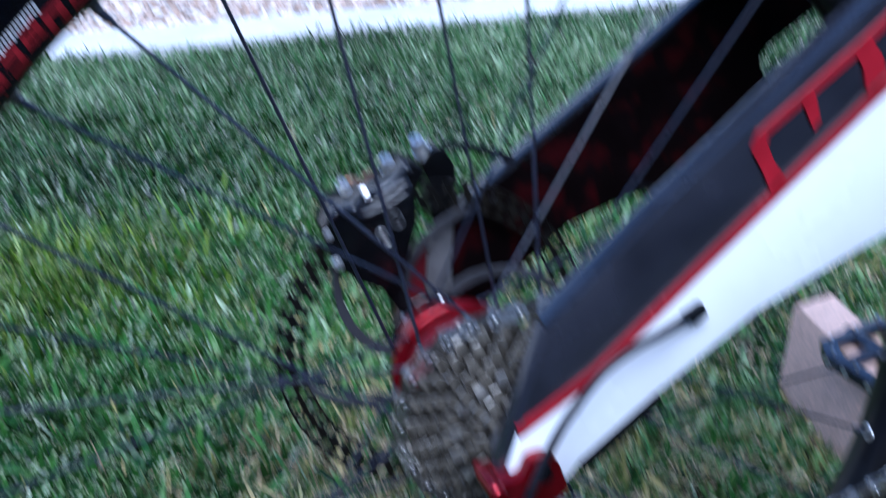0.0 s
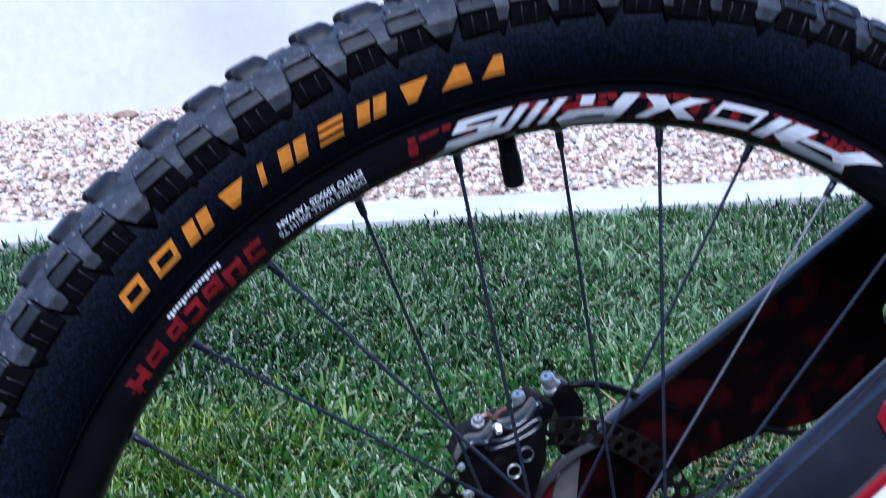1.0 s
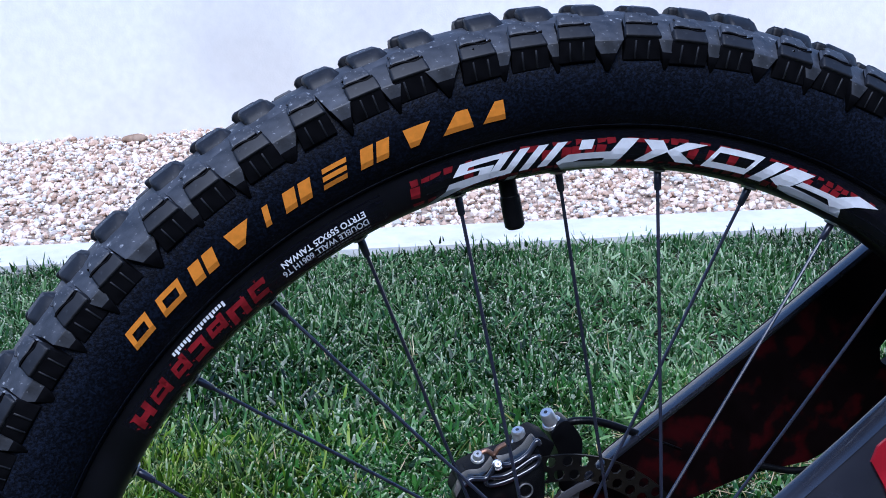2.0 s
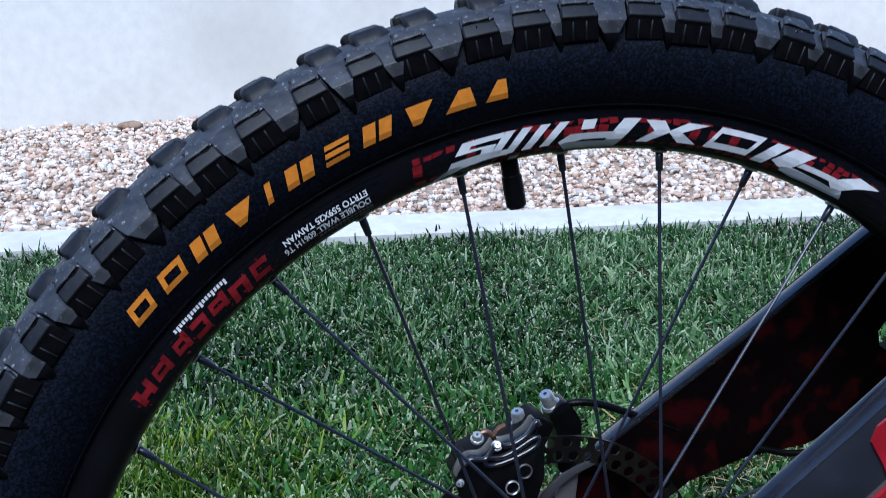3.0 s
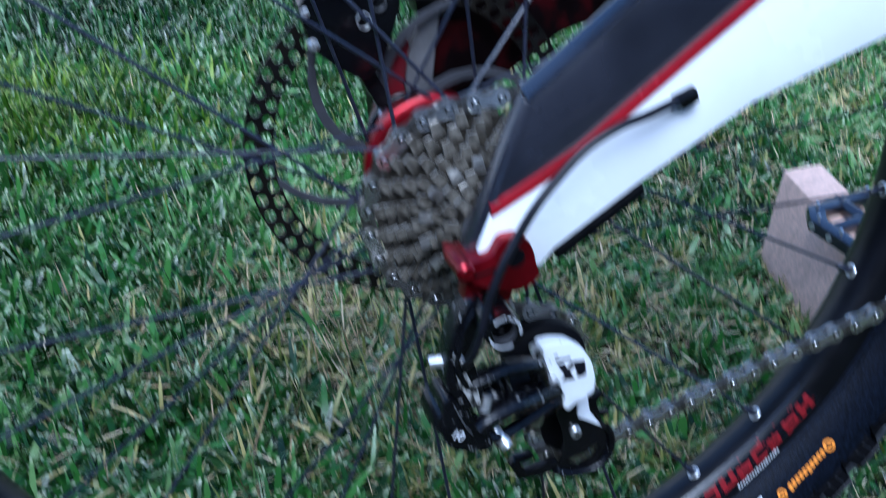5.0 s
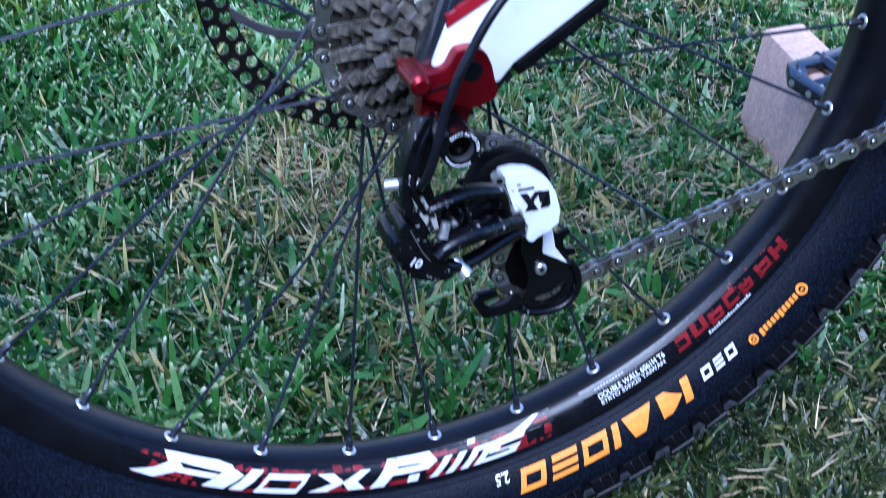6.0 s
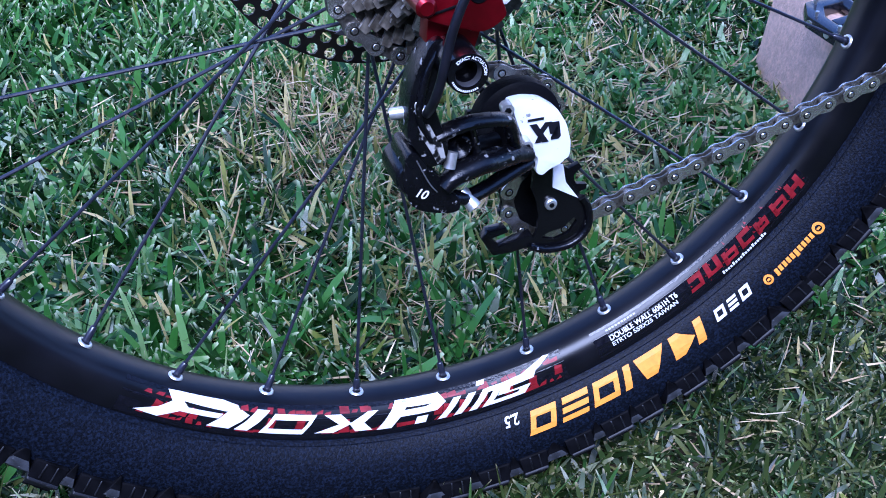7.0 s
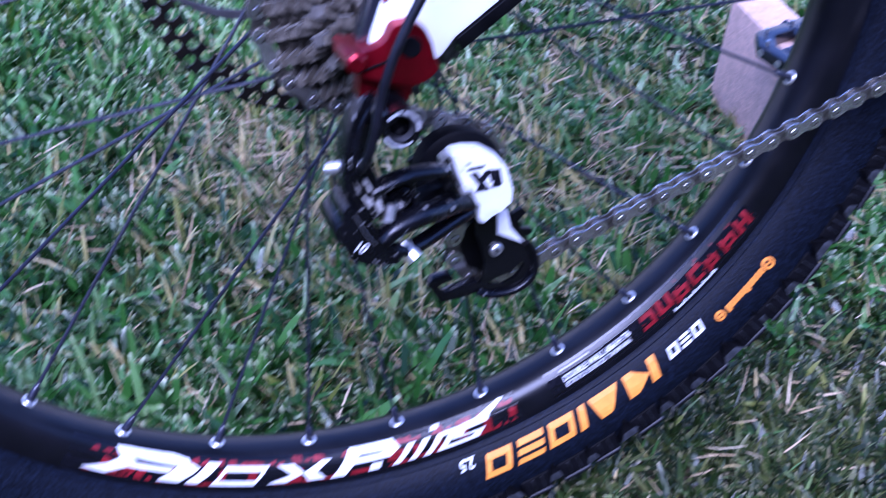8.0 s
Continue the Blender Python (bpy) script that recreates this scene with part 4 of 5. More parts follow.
    # left dropout seen through the spokes
    part("left_dropout", plate(rounded([(-0.0240, -0.0100), (0.0160, -0.0140), (0.0220, 0.0060), (0.0040, 0.0200), (-0.0020, 0.0250), (0.0025, 0.0500), (-0.0008, 0.0545), (-0.0112, 0.0440), (-0.0118, 0.0215), (-0.0170, 0.0196), (-0.0205, 0.0065)], 0.003), 0.0690, 0.0760, 0.001), SHADED_RED, arm, "dark red left dropout")
    part("dropout_insert", plate(rounded([(-0.0017, 0.0240), (0.0007, 0.0448), (0.0084, 0.0637), (0.0190, 0.0683), (0.0165, 0.0523), (0.0130, 0.0218)], 0.003), 0.0665, 0.0688, 0.0005), INSERT_METAL, arm, "grey brake mount insert")
    return arm


def right_dropout(arm):
    out = rounded([(-0.0298, 0.0046), (-0.0284, 0.0067), (-0.0232, 0.0052), (-0.0172, 0.0063), (-0.0136, 0.0078), (-0.0108, 0.0130), (-0.0082, 0.0142), (-0.0020, 0.0142), (0.0020, 0.0118), (0.0048, 0.0052), (0.0056, -0.0004), (0.0078, -0.0056), (0.0046, -0.0088), (-0.0008, -0.0114), (-0.0056, -0.0114), (-0.0094, -0.0096), (-0.0172, -0.0072), (-0.0250, -0.0040), (-0.0293, 0.0012)], 0.0024, 3)
    d = part("dropout", plate(out, -0.1075, -0.0860, 0.0026), RED_ANO, arm, "red anodised dropout clamp")
    hanger = rounded([(-0.0222, -0.0040), (0.0010, -0.0100), (-0.0030, -0.0220), (-0.0080, -0.0270), (-0.0200, -0.0270), (-0.0240, -0.0215)], 0.004)
    part("hanger", plate(hanger, -0.0985, -0.0880, 0.0012), RED_ANO, d, "red derailleur hanger")
    part("pinch_bolt", disc(0.0042, -0.1110, -0.0900, centre=(-0.0262, 0.0022), bevel=0.0014), RED_ANO, d)
    # Recess and slot are black pieces laid on, standing for the shade inside
    part("axle_end", disc(0.0044, -0.1080, -0.1070, centre=(-0.0040, 0.0046), bevel=0.0004), MATT_BLACK, d, "black disc drawn for the shaded axle recess")
    part("clamp_slot_shade", box((0.014, 0.002, 0.0010), (-0.0180, -0.1072, -0.0004), 0.0003, Matrix.Rotation(radians(-12), 4, "Y")), MATT_BLACK, d)


the_arm = swingarm()
right_dropout(the_arm)


def swingarm_marks(arm):
    """Red emblem on the charcoal flank, drawn as plain shapes that follow its slope."""
    def on(x, k):
        """A point on the flank: x along it, k from the red line (0) to the upper edge (1)."""
        z0, z1 = 0.0236 + 0.752 * (x + 0.0105), 0.0660 + 0.742 * x
        return Vector((x, -0.0998 + 0.0045 * k - 0.0005, z0 + (z1 - z0) * k))
    shapes = {"emblem_bracket": [(0.1117, -0.05), (0.1093, 0.22), (0.1041, 0.67), (0.1076, 0.80), (0.1135, 0.72), (0.1118, 0.56), (0.1148, 0.22), (0.1190, -0.05)],
              "emblem_band": [(0.1076, 0.80), (0.1338, 0.74), (0.1628, 0.68), (0.2400, 0.68), (0.2400, 0.56), (0.1560, 0.54), (0.1366, 0.60), (0.1130, 0.66)],
              "emblem_tongue": [(0.1295, 0.60), (0.1355, 0.58), (0.1371, 0.20), (0.1335, 0.16)],
              "emblem_hook": [(0.1554, 0.55), (0.1628, 0.57), (0.1682, 0.20), (0.1690, -0.05), (0.1597, -0.05), (0.1586, 0.29)]}
    for name, poly in shapes.items():
        pts = [on(x, k) for x, k in poly]
        bm = bmesh.new()
        near = [bm.verts.new(q) for q in pts]
        far = [bm.verts.new(q + Vector((0, 0.0015, 0))) for q in pts]
        bm.faces.new(near)
        for i in range(len(near)):
            bm.faces.new((near[i], far[i], far[(i + 1) % len(near)], near[(i + 1) % len(near)]))
        bmesh.ops.triangulate(bm, faces=[f for f in bm.faces if len(f.verts) > 4])
        part(name, bm, RED_PAINT, arm, "red painted emblem shape", False)


def gear_cable(arm):
    p = [(0.0700, -0.1050, 0.0648), (0.0600, -0.1085, 0.0632), (0.0519, -0.1100, 0.0612), (0.0385, -0.1120, 0.0584), (0.0235, -0.1135, 0.0515), (0.0110, -0.1150, 0.0408), (-0.0010, -0.1170, 0.0280), (-0.0128, -0.1185, 0.0090), (-0.0184, -0.1190, -0.0036), (-0.0213, -0.1190, -0.0135), (-0.0238, -0.1190, -0.0236), (-0.0262, -0.1160, -0.0340), (-0.0266, -0.1070, -0.0430)]
    part("gear_cable", tube(p, 0.0020, 12), CABLE, bicycle, "black gear cable housing looping past the dropout")
    part("cable_stop", merge(rod((0.0672, -0.1052, 0.0640), (0.0762, -0.1030, 0.0662), 0.0030, 16), box((0.0080, 0.0060, 0.0060), (0.0735, -0.1030, 0.0640), 0.0012, Matrix.Rotation(radians(-28), 4, "Y"))), PLASTIC, arm, "black cable stop")


# ---- rear derailleur ----
def derailleur():
    low = rounded([(-0.0329, -0.0599), (-0.0357, -0.0677), (-0.0355, -0.0785), (-0.0321, -0.0873), (-0.0247, -0.0908), (-0.0147, -0.0931), (-0.0101, -0.0918), (-0.0114, -0.0846), (-0.0169, -0.0807), (-0.0216, -0.0704), (-0.0274, -0.0614)], 0.004, 3)
    body = part("rear_derailleur", plate(low, -0.1018, -0.0800, 0.0034), SCUFFED, bicycle, "black and white rear derailleur with scuffed links")
    body.location = (-0.0006, 0.0, -0.0016)
    arm = [(-0.0207, -0.0121), (-0.0158, -0.0129), (-0.0148, -0.0191), (-0.0166, -0.0255), (-0.0183, -0.0323), (-0.0208, -0.0420), (-0.0180, -0.0516), (-0.0153, -0.0605), (-0.0172, -0.0676), (-0.0246, -0.0688), (-0.0303, -0.0590), (-0.0338, -0.0530), (-0.0331, -0.0460), (-0.0321, -0.0360), (-0.0298, -0.0285), (-0.0269, -0.0217), (-0.0240, -0.0165)]
    part("mounting_knuckle", plate(rounded(arm, 0.002, 2), -0.1030, -0.0880, 0.0026), SCUFFED, body, "curved glossy black mounting knuckle")
    rib = [(-0.0196, -0.1032, -0.0170), (-0.0240, -0.1036, -0.0250), (-0.0270, -0.1038, -0.0350), (-0.0282, -0.1038, -0.0450), (-0.0235, -0.1036, -0.0560)]
    part("knuckle_rib", tube(rib, [0.0011 + 0.0006 * math.sin(math.pi * k / 24) for k in range(25)], 10), SCUFFED, body, "raised rib of the knuckle")
    BX, BZ = -0.0128, -0.0206
    barrel = part("mounting_barrel", lathe([(-0.0880, 0.0086), (-0.1190, 0.0086), (-0.1208, 0.0083), (-0.1211, 0.0056), (-0.1195, 0.0052), (-0.1110, 0.0048), (-0.1110, 0.0001)], 40, False, (BX, BZ)), BLACK_PAINT, body, "hollow black mounting bolt with tiny white print")
    part("barrel_ring", lathe([(-0.1208, 0.0056), (-0.1198, 0.0051), (-0.1170, 0.0049), (-0.1170, 0.0057)], 32, False, (BX, BZ)), DARK_METAL, barrel, "dark grey inner edge of the barrel")
    words = text_mesh("EXACT ACTUATION", 0.0013)
    length = max(v.co.x for v in words.verts)
    for v in words.verts:
        a, r = radians(62) - (v.co.x - length / 2) / 0.0068, 0.0062 + v.co.y
        v.co = Vector((BX + r * math.cos(a), -0.12125, BZ + r * math.sin(a)))
    part("ring_words", words, WHITE_PRINT, barrel, "tiny white words round the ring", False)
    bm = bmesh.new()
    for a in range(200, 305, 7):
        t = radians(a)
        c = Vector((BX + 0.0070 * math.cos(t), -0.1213, BZ + 0.0070 * math.sin(t)))
        bm.faces.new([bm.verts.new(c + Vector((math.cos(t + o) * 0.0005, 0, math.sin(t + o) * 0.0005))) for o in (0.6, 2.5, 3.7, 5.7)])
    part("ring_print", bm, WHITE_PRINT, barrel, "white ticks of tiny print", False)
    part("lower_boss", lathe([(-0.1010, 0.0001), (-0.1010, 0.0075), (-0.0995, 0.0085), (-0.0780, 0.0085)], 28, False, (-0.0300, -0.0735)), BLACK_PAINT, body)
    number = text_mesh("10", 0.0040, 0.15)
    for v in number.verts:
        u, w = v.co.x - 0.0030, v.co.y - 0.0021
        c, s = math.cos(radians(28)), math.sin(radians(28))
        v.co = Vector((-0.0280 + u * c + w * s, -0.1024, -0.0800 + w * c - u * s))
    part("number_print", number, WHITE_PRINT, body, "small white number ten", False)

    def link(name, pts, depth, bev=0.0021, material=SCUFFED):
        pts = rounded(pts, 0.0015, 2)
        bm = bmesh.new()
        near = [bm.verts.new(p) for p in pts]
        far = [bm.verts.new((p[0], p[1] + depth, p[2])) for p in pts]
        bm.faces.new(near)
        bm.faces.new(far[::-1])
        for i in range(len(pts)):
            j = (i + 1) % len(pts)
            bm.faces.new((near[i], far[i], far[j], near[j]))
        bmesh.ops.recalc_face_normals(bm, faces=bm.faces)
        bevelled(bm, bev, 3)
        bmesh.ops.triangulate(bm, faces=[f for f in bm.faces if len(f.verts) > 4])
        return part(name, bm, material, body)

    def bar(name, line, wide, deep, label=""):
        """A rounded forged bar along a line, deeper than it is wide."""
        bm = tube(line, wide, 14)
        for v in bm.verts:
            near = min(smooth_line(line, 6), key=lambda q: (q - v.co).length)
            v.co.y = near.y + (v.co.y - near.y) * deep
        return part(name, bm, SCUFFED, body, label)

    bar("upper_link", [(-0.0214, -0.0990, -0.0560), (-0.0171, -0.0990, -0.0550), (-0.0071, -0.0975, -0.0534), (0.0035, -0.0945, -0.0548), (0.0122, -0.0910, -0.0576), (0.0158, -0.0885, -0.0606), (0.0190, -0.0850, -0.0690), (0.0216, -0.0810, -0.0760), (0.0240, -0.0785, -0.0825)], 0.0030, 1.6, "glossy black upper link")
    bar("outer_link", [(-0.0178, -0.1000, -0.0806), (-0.0123, -0.0985, -0.0765), (0.0004, -0.0950, -0.0746), (0.0070, -0.0915, -0.0760), (0.0133, -0.0880, -0.0772), (0.0224, -0.0820, -0.0800), (0.0290, -0.0785, -0.0830)], [0.0036 + 0.0012 * math.sin(math.pi * k / 36) for k in range(37)], 1.4, "glossy black outer link")
    bar("lower_link", [(-0.0130, -0.0960, -0.0880), (-0.0050, -0.0940, -0.0905), (0.0050, -0.0890, -0.0908), (0.0160, -0.0840, -0.0892), (0.0300, -0.0780, -0.0872)], 0.0032, 1.4, "glossy black lower link")
    bar("inner_web", [(-0.0027, -0.0900, -0.0578), (-0.0009, -0.0890, -0.0653), (0.0010, -0.0885, -0.0741)], 0.0026, 2.0)
    part("link_boss", lathe([(-0.0930 + 0.012, 0.0062), (-0.0930, 0.0062), (-0.0930 - 0.0012, 0.0050), (-0.0930 - 0.0004, 0.0034), (-0.0930 + 0.004, 0.0001)], 28, False, (-0.0081, -0.0661)), SCUFFED, body)
    part("knuckle_scuff", slab([(-0.0290, -0.1036, -0.0480), (-0.0240, -0.1036, -0.0482), (-0.0212, -0.1036, -0.0545), (-0.0186, -0.1036, -0.0580), (-0.0172, -0.1036, -0.0659), (-0.0210, -0.1036, -0.0668), (-0.0236, -0.1036, -0.0610), (-0.0266, -0.1036, -0.0552)], -0.1020, 0.0004), WORN_BLACK, body, "bare metal scuffed through the black paint")
    part("seam", tube([(-0.0297, -0.1024, -0.0642), (-0.0270, -0.1024, -0.0706), (-0.0242, -0.1024, -0.0765), (-0.0213, -0.1024, -0.0806)], 0.0003, 6), GREY_METAL, body)
    link("inner_link", [(-0.0100, -0.0800, -0.0884), (-0.0065, -0.0800, -0.0641), (0.0154, -0.0680, -0.0694), (0.0230, -0.0660, -0.0903)], 0.006, 0.001, PLASTIC)
    part("return_spring", tube([(-0.0150, -0.0880, -0.0715), (0.0020, -0.0820, -0.0735), (0.0140, -0.0760, -0.0750)], 0.0042, 18), PLASTIC, body)
    for name, p0, p1, r, m in (("limit_screw", (-0.0280, -0.0970, -0.0440), (-0.0375, -0.0930, -0.0458), 0.0026, SILVER), ("blue_ferrule", (-0.0290, -0.1010, -0.0385), (-0.0262, -0.1035, -0.0420), 0.0022, SILVER),
                               ("link_pin", (-0.0130, -0.0985, -0.0650), (-0.0150, -0.1000, -0.0715), 0.0026, SILVER),
                               ("cable_bolt", (-0.0076, -0.0930, -0.0880), (-0.0030, -0.0985, -0.0940), 0.0032, SILVER), ("washer_bolt", (0.0196, -0.0740, -0.0598), (0.0192, -0.0790, -0.0600), 0.0029, SILVER), ("washer_bolt", (0.0287, -0.0730, -0.0790), (0.0285, -0.0790, -0.0794), 0.0027, SILVER)):
        part(name, bevelled(rod(p0, p1, r, 18), 0.0005), m, body)
    for x, z in ((0.0192, -0.0601), (0.0285, -0.0795)):
        part("hex_socket", disc(0.0016, -0.0796, -0.0785, centre=(x, z), segments=6, bevel=0.0001), BLACK_PAINT, body)
    # round clutch housing and white cover
    part("knuckle_housing", lathe([(-0.0540, 0.0209), (-0.0590, 0.0215), (-0.0625, 0.0208), (-0.0640, 0.0185), (-0.0645, 0.0001)], 48, False, (0.0305, -0.0760)), MATT_BLACK, body, "round black knuckle housing")
    cover = [(0.0227, -0.0740, -0.0607), (0.0302, -0.0728, -0.0601), (0.0388, -0.0712, -0.0620), (0.0466, -0.0698, -0.0678), (0.0518, -0.0690, -0.0766), (0.0545, -0.0682, -0.0869), (0.0539, -0.0682, -0.0944), (0.0512, -0.0686, -0.0950), (0.0496, -0.0690, -0.0966), (0.0460, -0.0692, -0.0977), (0.0424, -0.0700, -0.0985), (0.0396, -0.0706, -0.1006), (0.0357, -0.0714, -0.0978), (0.0372, -0.0712, -0.0905), (0.0327, -0.0722, -0.0860), (0.0300, -0.0728, -0.0815), (0.0262, -0.0735, -0.0716)]
    cov = slab(rounded(cover, 0.0022, 3), -0.0600, 0.0012)
    cover_ob = part("cover", cov, COVER_PAINT, body, "white derailleur cover with dark emblem")
    for poly in ([(0.0312, -0.0690), (0.0402, -0.0698), (0.0403, -0.0712), (0.0313, -0.0704)],
                 [(0.0322, -0.0720), (0.0362, -0.0724), (0.0432, -0.0836), (0.0394, -0.0832)],
                 [(0.0408, -0.0728), (0.0446, -0.0732), (0.0400, -0.0784), (0.0380, -0.0760)],
                 [(0.0352, -0.0826), (0.0376, -0.0784), (0.0394, -0.0806), (0.0386, -0.0830)],
                 [(0.0424, -0.0733), (0.0488, -0.0741), (0.0500, -0.0822), (0.0488, -0.0834), (0.0444, -0.0830), (0.0442, -0.0818), (0.0480, -0.0820), (0.0478, -0.0804), (0.0438, -0.0798)]):
        bm = bmesh.new()
        bm.faces.new([bm.verts.new((x, -0.0740 + (x - 0.0228) * 0.183 - 0.0006, z)) for x, z in [(0.0402 + (u - 0.0412) * 0.95, -0.0764 + (w + 0.0768) * 0.95) for u, w in poly]])
        bmesh.ops.triangulate(bm, faces=bm.faces)
        part("emblem", bm, BLACK_PRINT, cover_ob, "dark printed emblem shape", False)
    # cage with two jockey wheels
    edge = [(0.0433, -0.1114), (0.0400, -0.0900), (0.0500, -0.0850), (0.0560, -0.0980), (0.0590, -0.1118), (0.0640, -0.1210), (0.0694, -0.1275), (0.0736, -0.1339), (0.0747, -0.1433), (0.0716, -0.1510), (0.0632, -0.1555)]
    slot = [(0.0632, -0.1479), (0.0675, -0.1418), (0.0656, -0.1395), (0.0599, -0.1442), (0.0520, -0.1456), (0.0478, -0.1477), (0.0552, -0.1502)]
    back = [(0.0630, -0.1556), (0.0501, -0.1558), (0.0409, -0.1510), (0.0454, -0.1445), (0.0467, -0.1359), (0.0450, -0.1259), (0.0425, -0.1190)]
    cage = part("cage_plate", plate(edge + slot + [(0.06315, -0.14792)] + back, -0.0500, -0.0480), BLACK_PAINT, body, "glossy black outer cage plate with a slot", False)
    part("cage_tail", slab([(x, -0.0512, z) for x, z in ((0.0440, -0.1510), (0.0319, -0.1526), (0.0220, -0.1526), (0.0161, -0.1418), (0.0191, -0.1377), (0.0288, -0.1371), (0.0306, -0.1405), (0.0218, -0.1424), (0.0252, -0.1474), (0.0430, -0.1440))], -0.0450, 0.0010), BLACK_PAINT, cage, "forked black tail of the cage")
    part("cage_plate", plate([(0.0300, -0.0700), (0.0480, -0.0700), (0.0620, -0.1117), (0.0738, -0.1382), (0.0600, -0.1550), (0.0400, -0.1530), (0.0340, -0.1300)], -0.0280, -0.0262, 0.0005), BLACK_PAINT, body)
    part("cage_flash", plate([(0.0534, -0.1060), (0.0585, -0.1080), (0.0602, -0.1179), (0.0672, -0.1282), (0.0534, -0.1197)], -0.0508, -0.0498), WHITE_PRINT, cage, "white flash", False)
    part("cage_rim", tube([(0.0690, -0.0508, -0.1280), (0.0726, -0.0510, -0.1345), (0.0734, -0.0512, -0.1430), (0.0704, -0.0512, -0.1500), (0.0625, -0.0512, -0.1545), (0.0505, -0.0512, -0.1546), (0.0415, -0.0512, -0.1508)], 0.0020, 10), SCUFFED, cage, "glossy rounded rim of the cage")
    bolt = part("cage_bolt", disc(0.0031, -0.0525, -0.0495, centre=(0.0524, -0.1286), bevel=0.0006), SILVER, cage)
    part("hex_socket", disc(0.0014, -0.0529, -0.0520, centre=(0.0524, -0.1286), segments=6, bevel=0.0001), BLACK_PAINT, bolt)
    for cx, cz in ((0.0368, -0.0859), (0.0530, -0.1300)):
        out = []
        for k in range(11):
            for da, dr in ((-0.5, -0.0042), (-0.25, -0.0036), (-0.10, 0.0020), (0.10, 0.0020), (0.25, -0.0036)):
                a = 2 * math.pi * (k + da) / 11
                out.append((cx + (0.0222 + dr) * math.cos(a), cz + (0.0222 + dr) * math.sin(a)))
        part("jockey_wheel", plate(out, -0.0385, -0.0355, 0.0002), PLASTIC, body)


# ---- chain ----
def chain():
    def stadium(r, waist, n=8):
        pts = []
        for k in range(n + 1):
            a = -math.pi * 0.62 + 1.24 * math.pi * k / n
            pts.append((0.00635 + r * math.cos(a), r * math.sin(a)))
        pts.append((0.0, waist))
        for k in range(n + 1):
            a = math.pi * 0.38 + 1.24 * math.pi * k / n
            pts.append((-0.00635 + r * math.cos(a), r * math.sin(a)))
        pts.append((0.0, -waist))
        return pts
    def link(y, inner):
        bms = [plate(stadium(0.0044, 0.0029), s * y - 0.00045, s * y + 0.00045, 0.0002) for s in (-1, 1)]
        for x in (-0.00635, 0.00635):
            if inner:
                bms.append(disc(0.0038, -0.0013, 0.0013, (x, 0), 12, 0.0003))
            else:
                bms.append(disc(0.0017, -0.0036, 0.0036, (x, 0), 12, 0.0004))
                groove = disc(0.0022, -0.0034, 0.0034, (x, 0), 12, 0.0002)
                for f in groove.faces:
                    f.material_index = 1
                bms.append(groove)
        bm = merge(*bms)
        me = bpy.data.meshes.new("link")
        bmesh.ops.recalc_face_normals(bm, faces=bm.faces)
        bm.to_mesh(me)
        bm.free()
        me.materials.append(DARK_CHAIN if inner else CHAIN_STEEL)
        me.materials.append(ROTOR_STEEL)
        return me
    outer, inner = link(0.0027, False), link(0.0017, True)
    holder = part("chain", rod((0.318, -0.0502, 0.0815), (0.318, -0.0440, 0.0815), 0.0019, 10), CHAIN_STEEL, bicycle, "silver ten-speed chain with grimy links")
    path = []
    def arc(cx, cz, r, a0, a1, y):
        n = max(4, int(abs(a1 - a0) / 4))
        for k in range(n + 1):
            a = radians(a0 + (a1 - a0) * k / n)
            path.append(Vector((cx + r * math.cos(a), y, cz + r * math.sin(a))))
    path.append(Vector((0.318, -0.047, 0.0815)))
    arc(0, 0, 0.0497, 95.7, 252.2, -0.0362)
    arc(0.0362, -0.0875, 0.0225, 72.2, -43.4, -0.0370)
    arc(0.0556, -0.1325, 0.0225, 136.6, 288.5, -0.0370)
    path.append(Vector((0.330, -0.047, -0.0645)))
    lens = [0.0]
    for a, b in zip(path, path[1:]):
        lens.append(lens[-1] + (b - a).length)
    def at(s):
        i = max(0, min(len(path) - 2, int(np.searchsorted(lens, s)) - 1))
        return path[i].lerp(path[i + 1], (s - lens[i]) / max(1e-9, lens[i + 1] - lens[i]))
    n = int(lens[-1] / 0.0127)
    for k in range(n):
        p, q = at(k * 0.0127), at((k + 1) * 0.0127)
        d = (q - p).normalized()
        side = Vector((0, 1, 0)) - d * d.y
        side.normalize()
        up = d.cross(side)
        ob = new("link", inner if k % 2 else outer)
        ob.parent = holder
        m = Matrix((d, side, up)).transposed().to_4x4()
        m.translation = (p + q) / 2
        ob.matrix_local = m


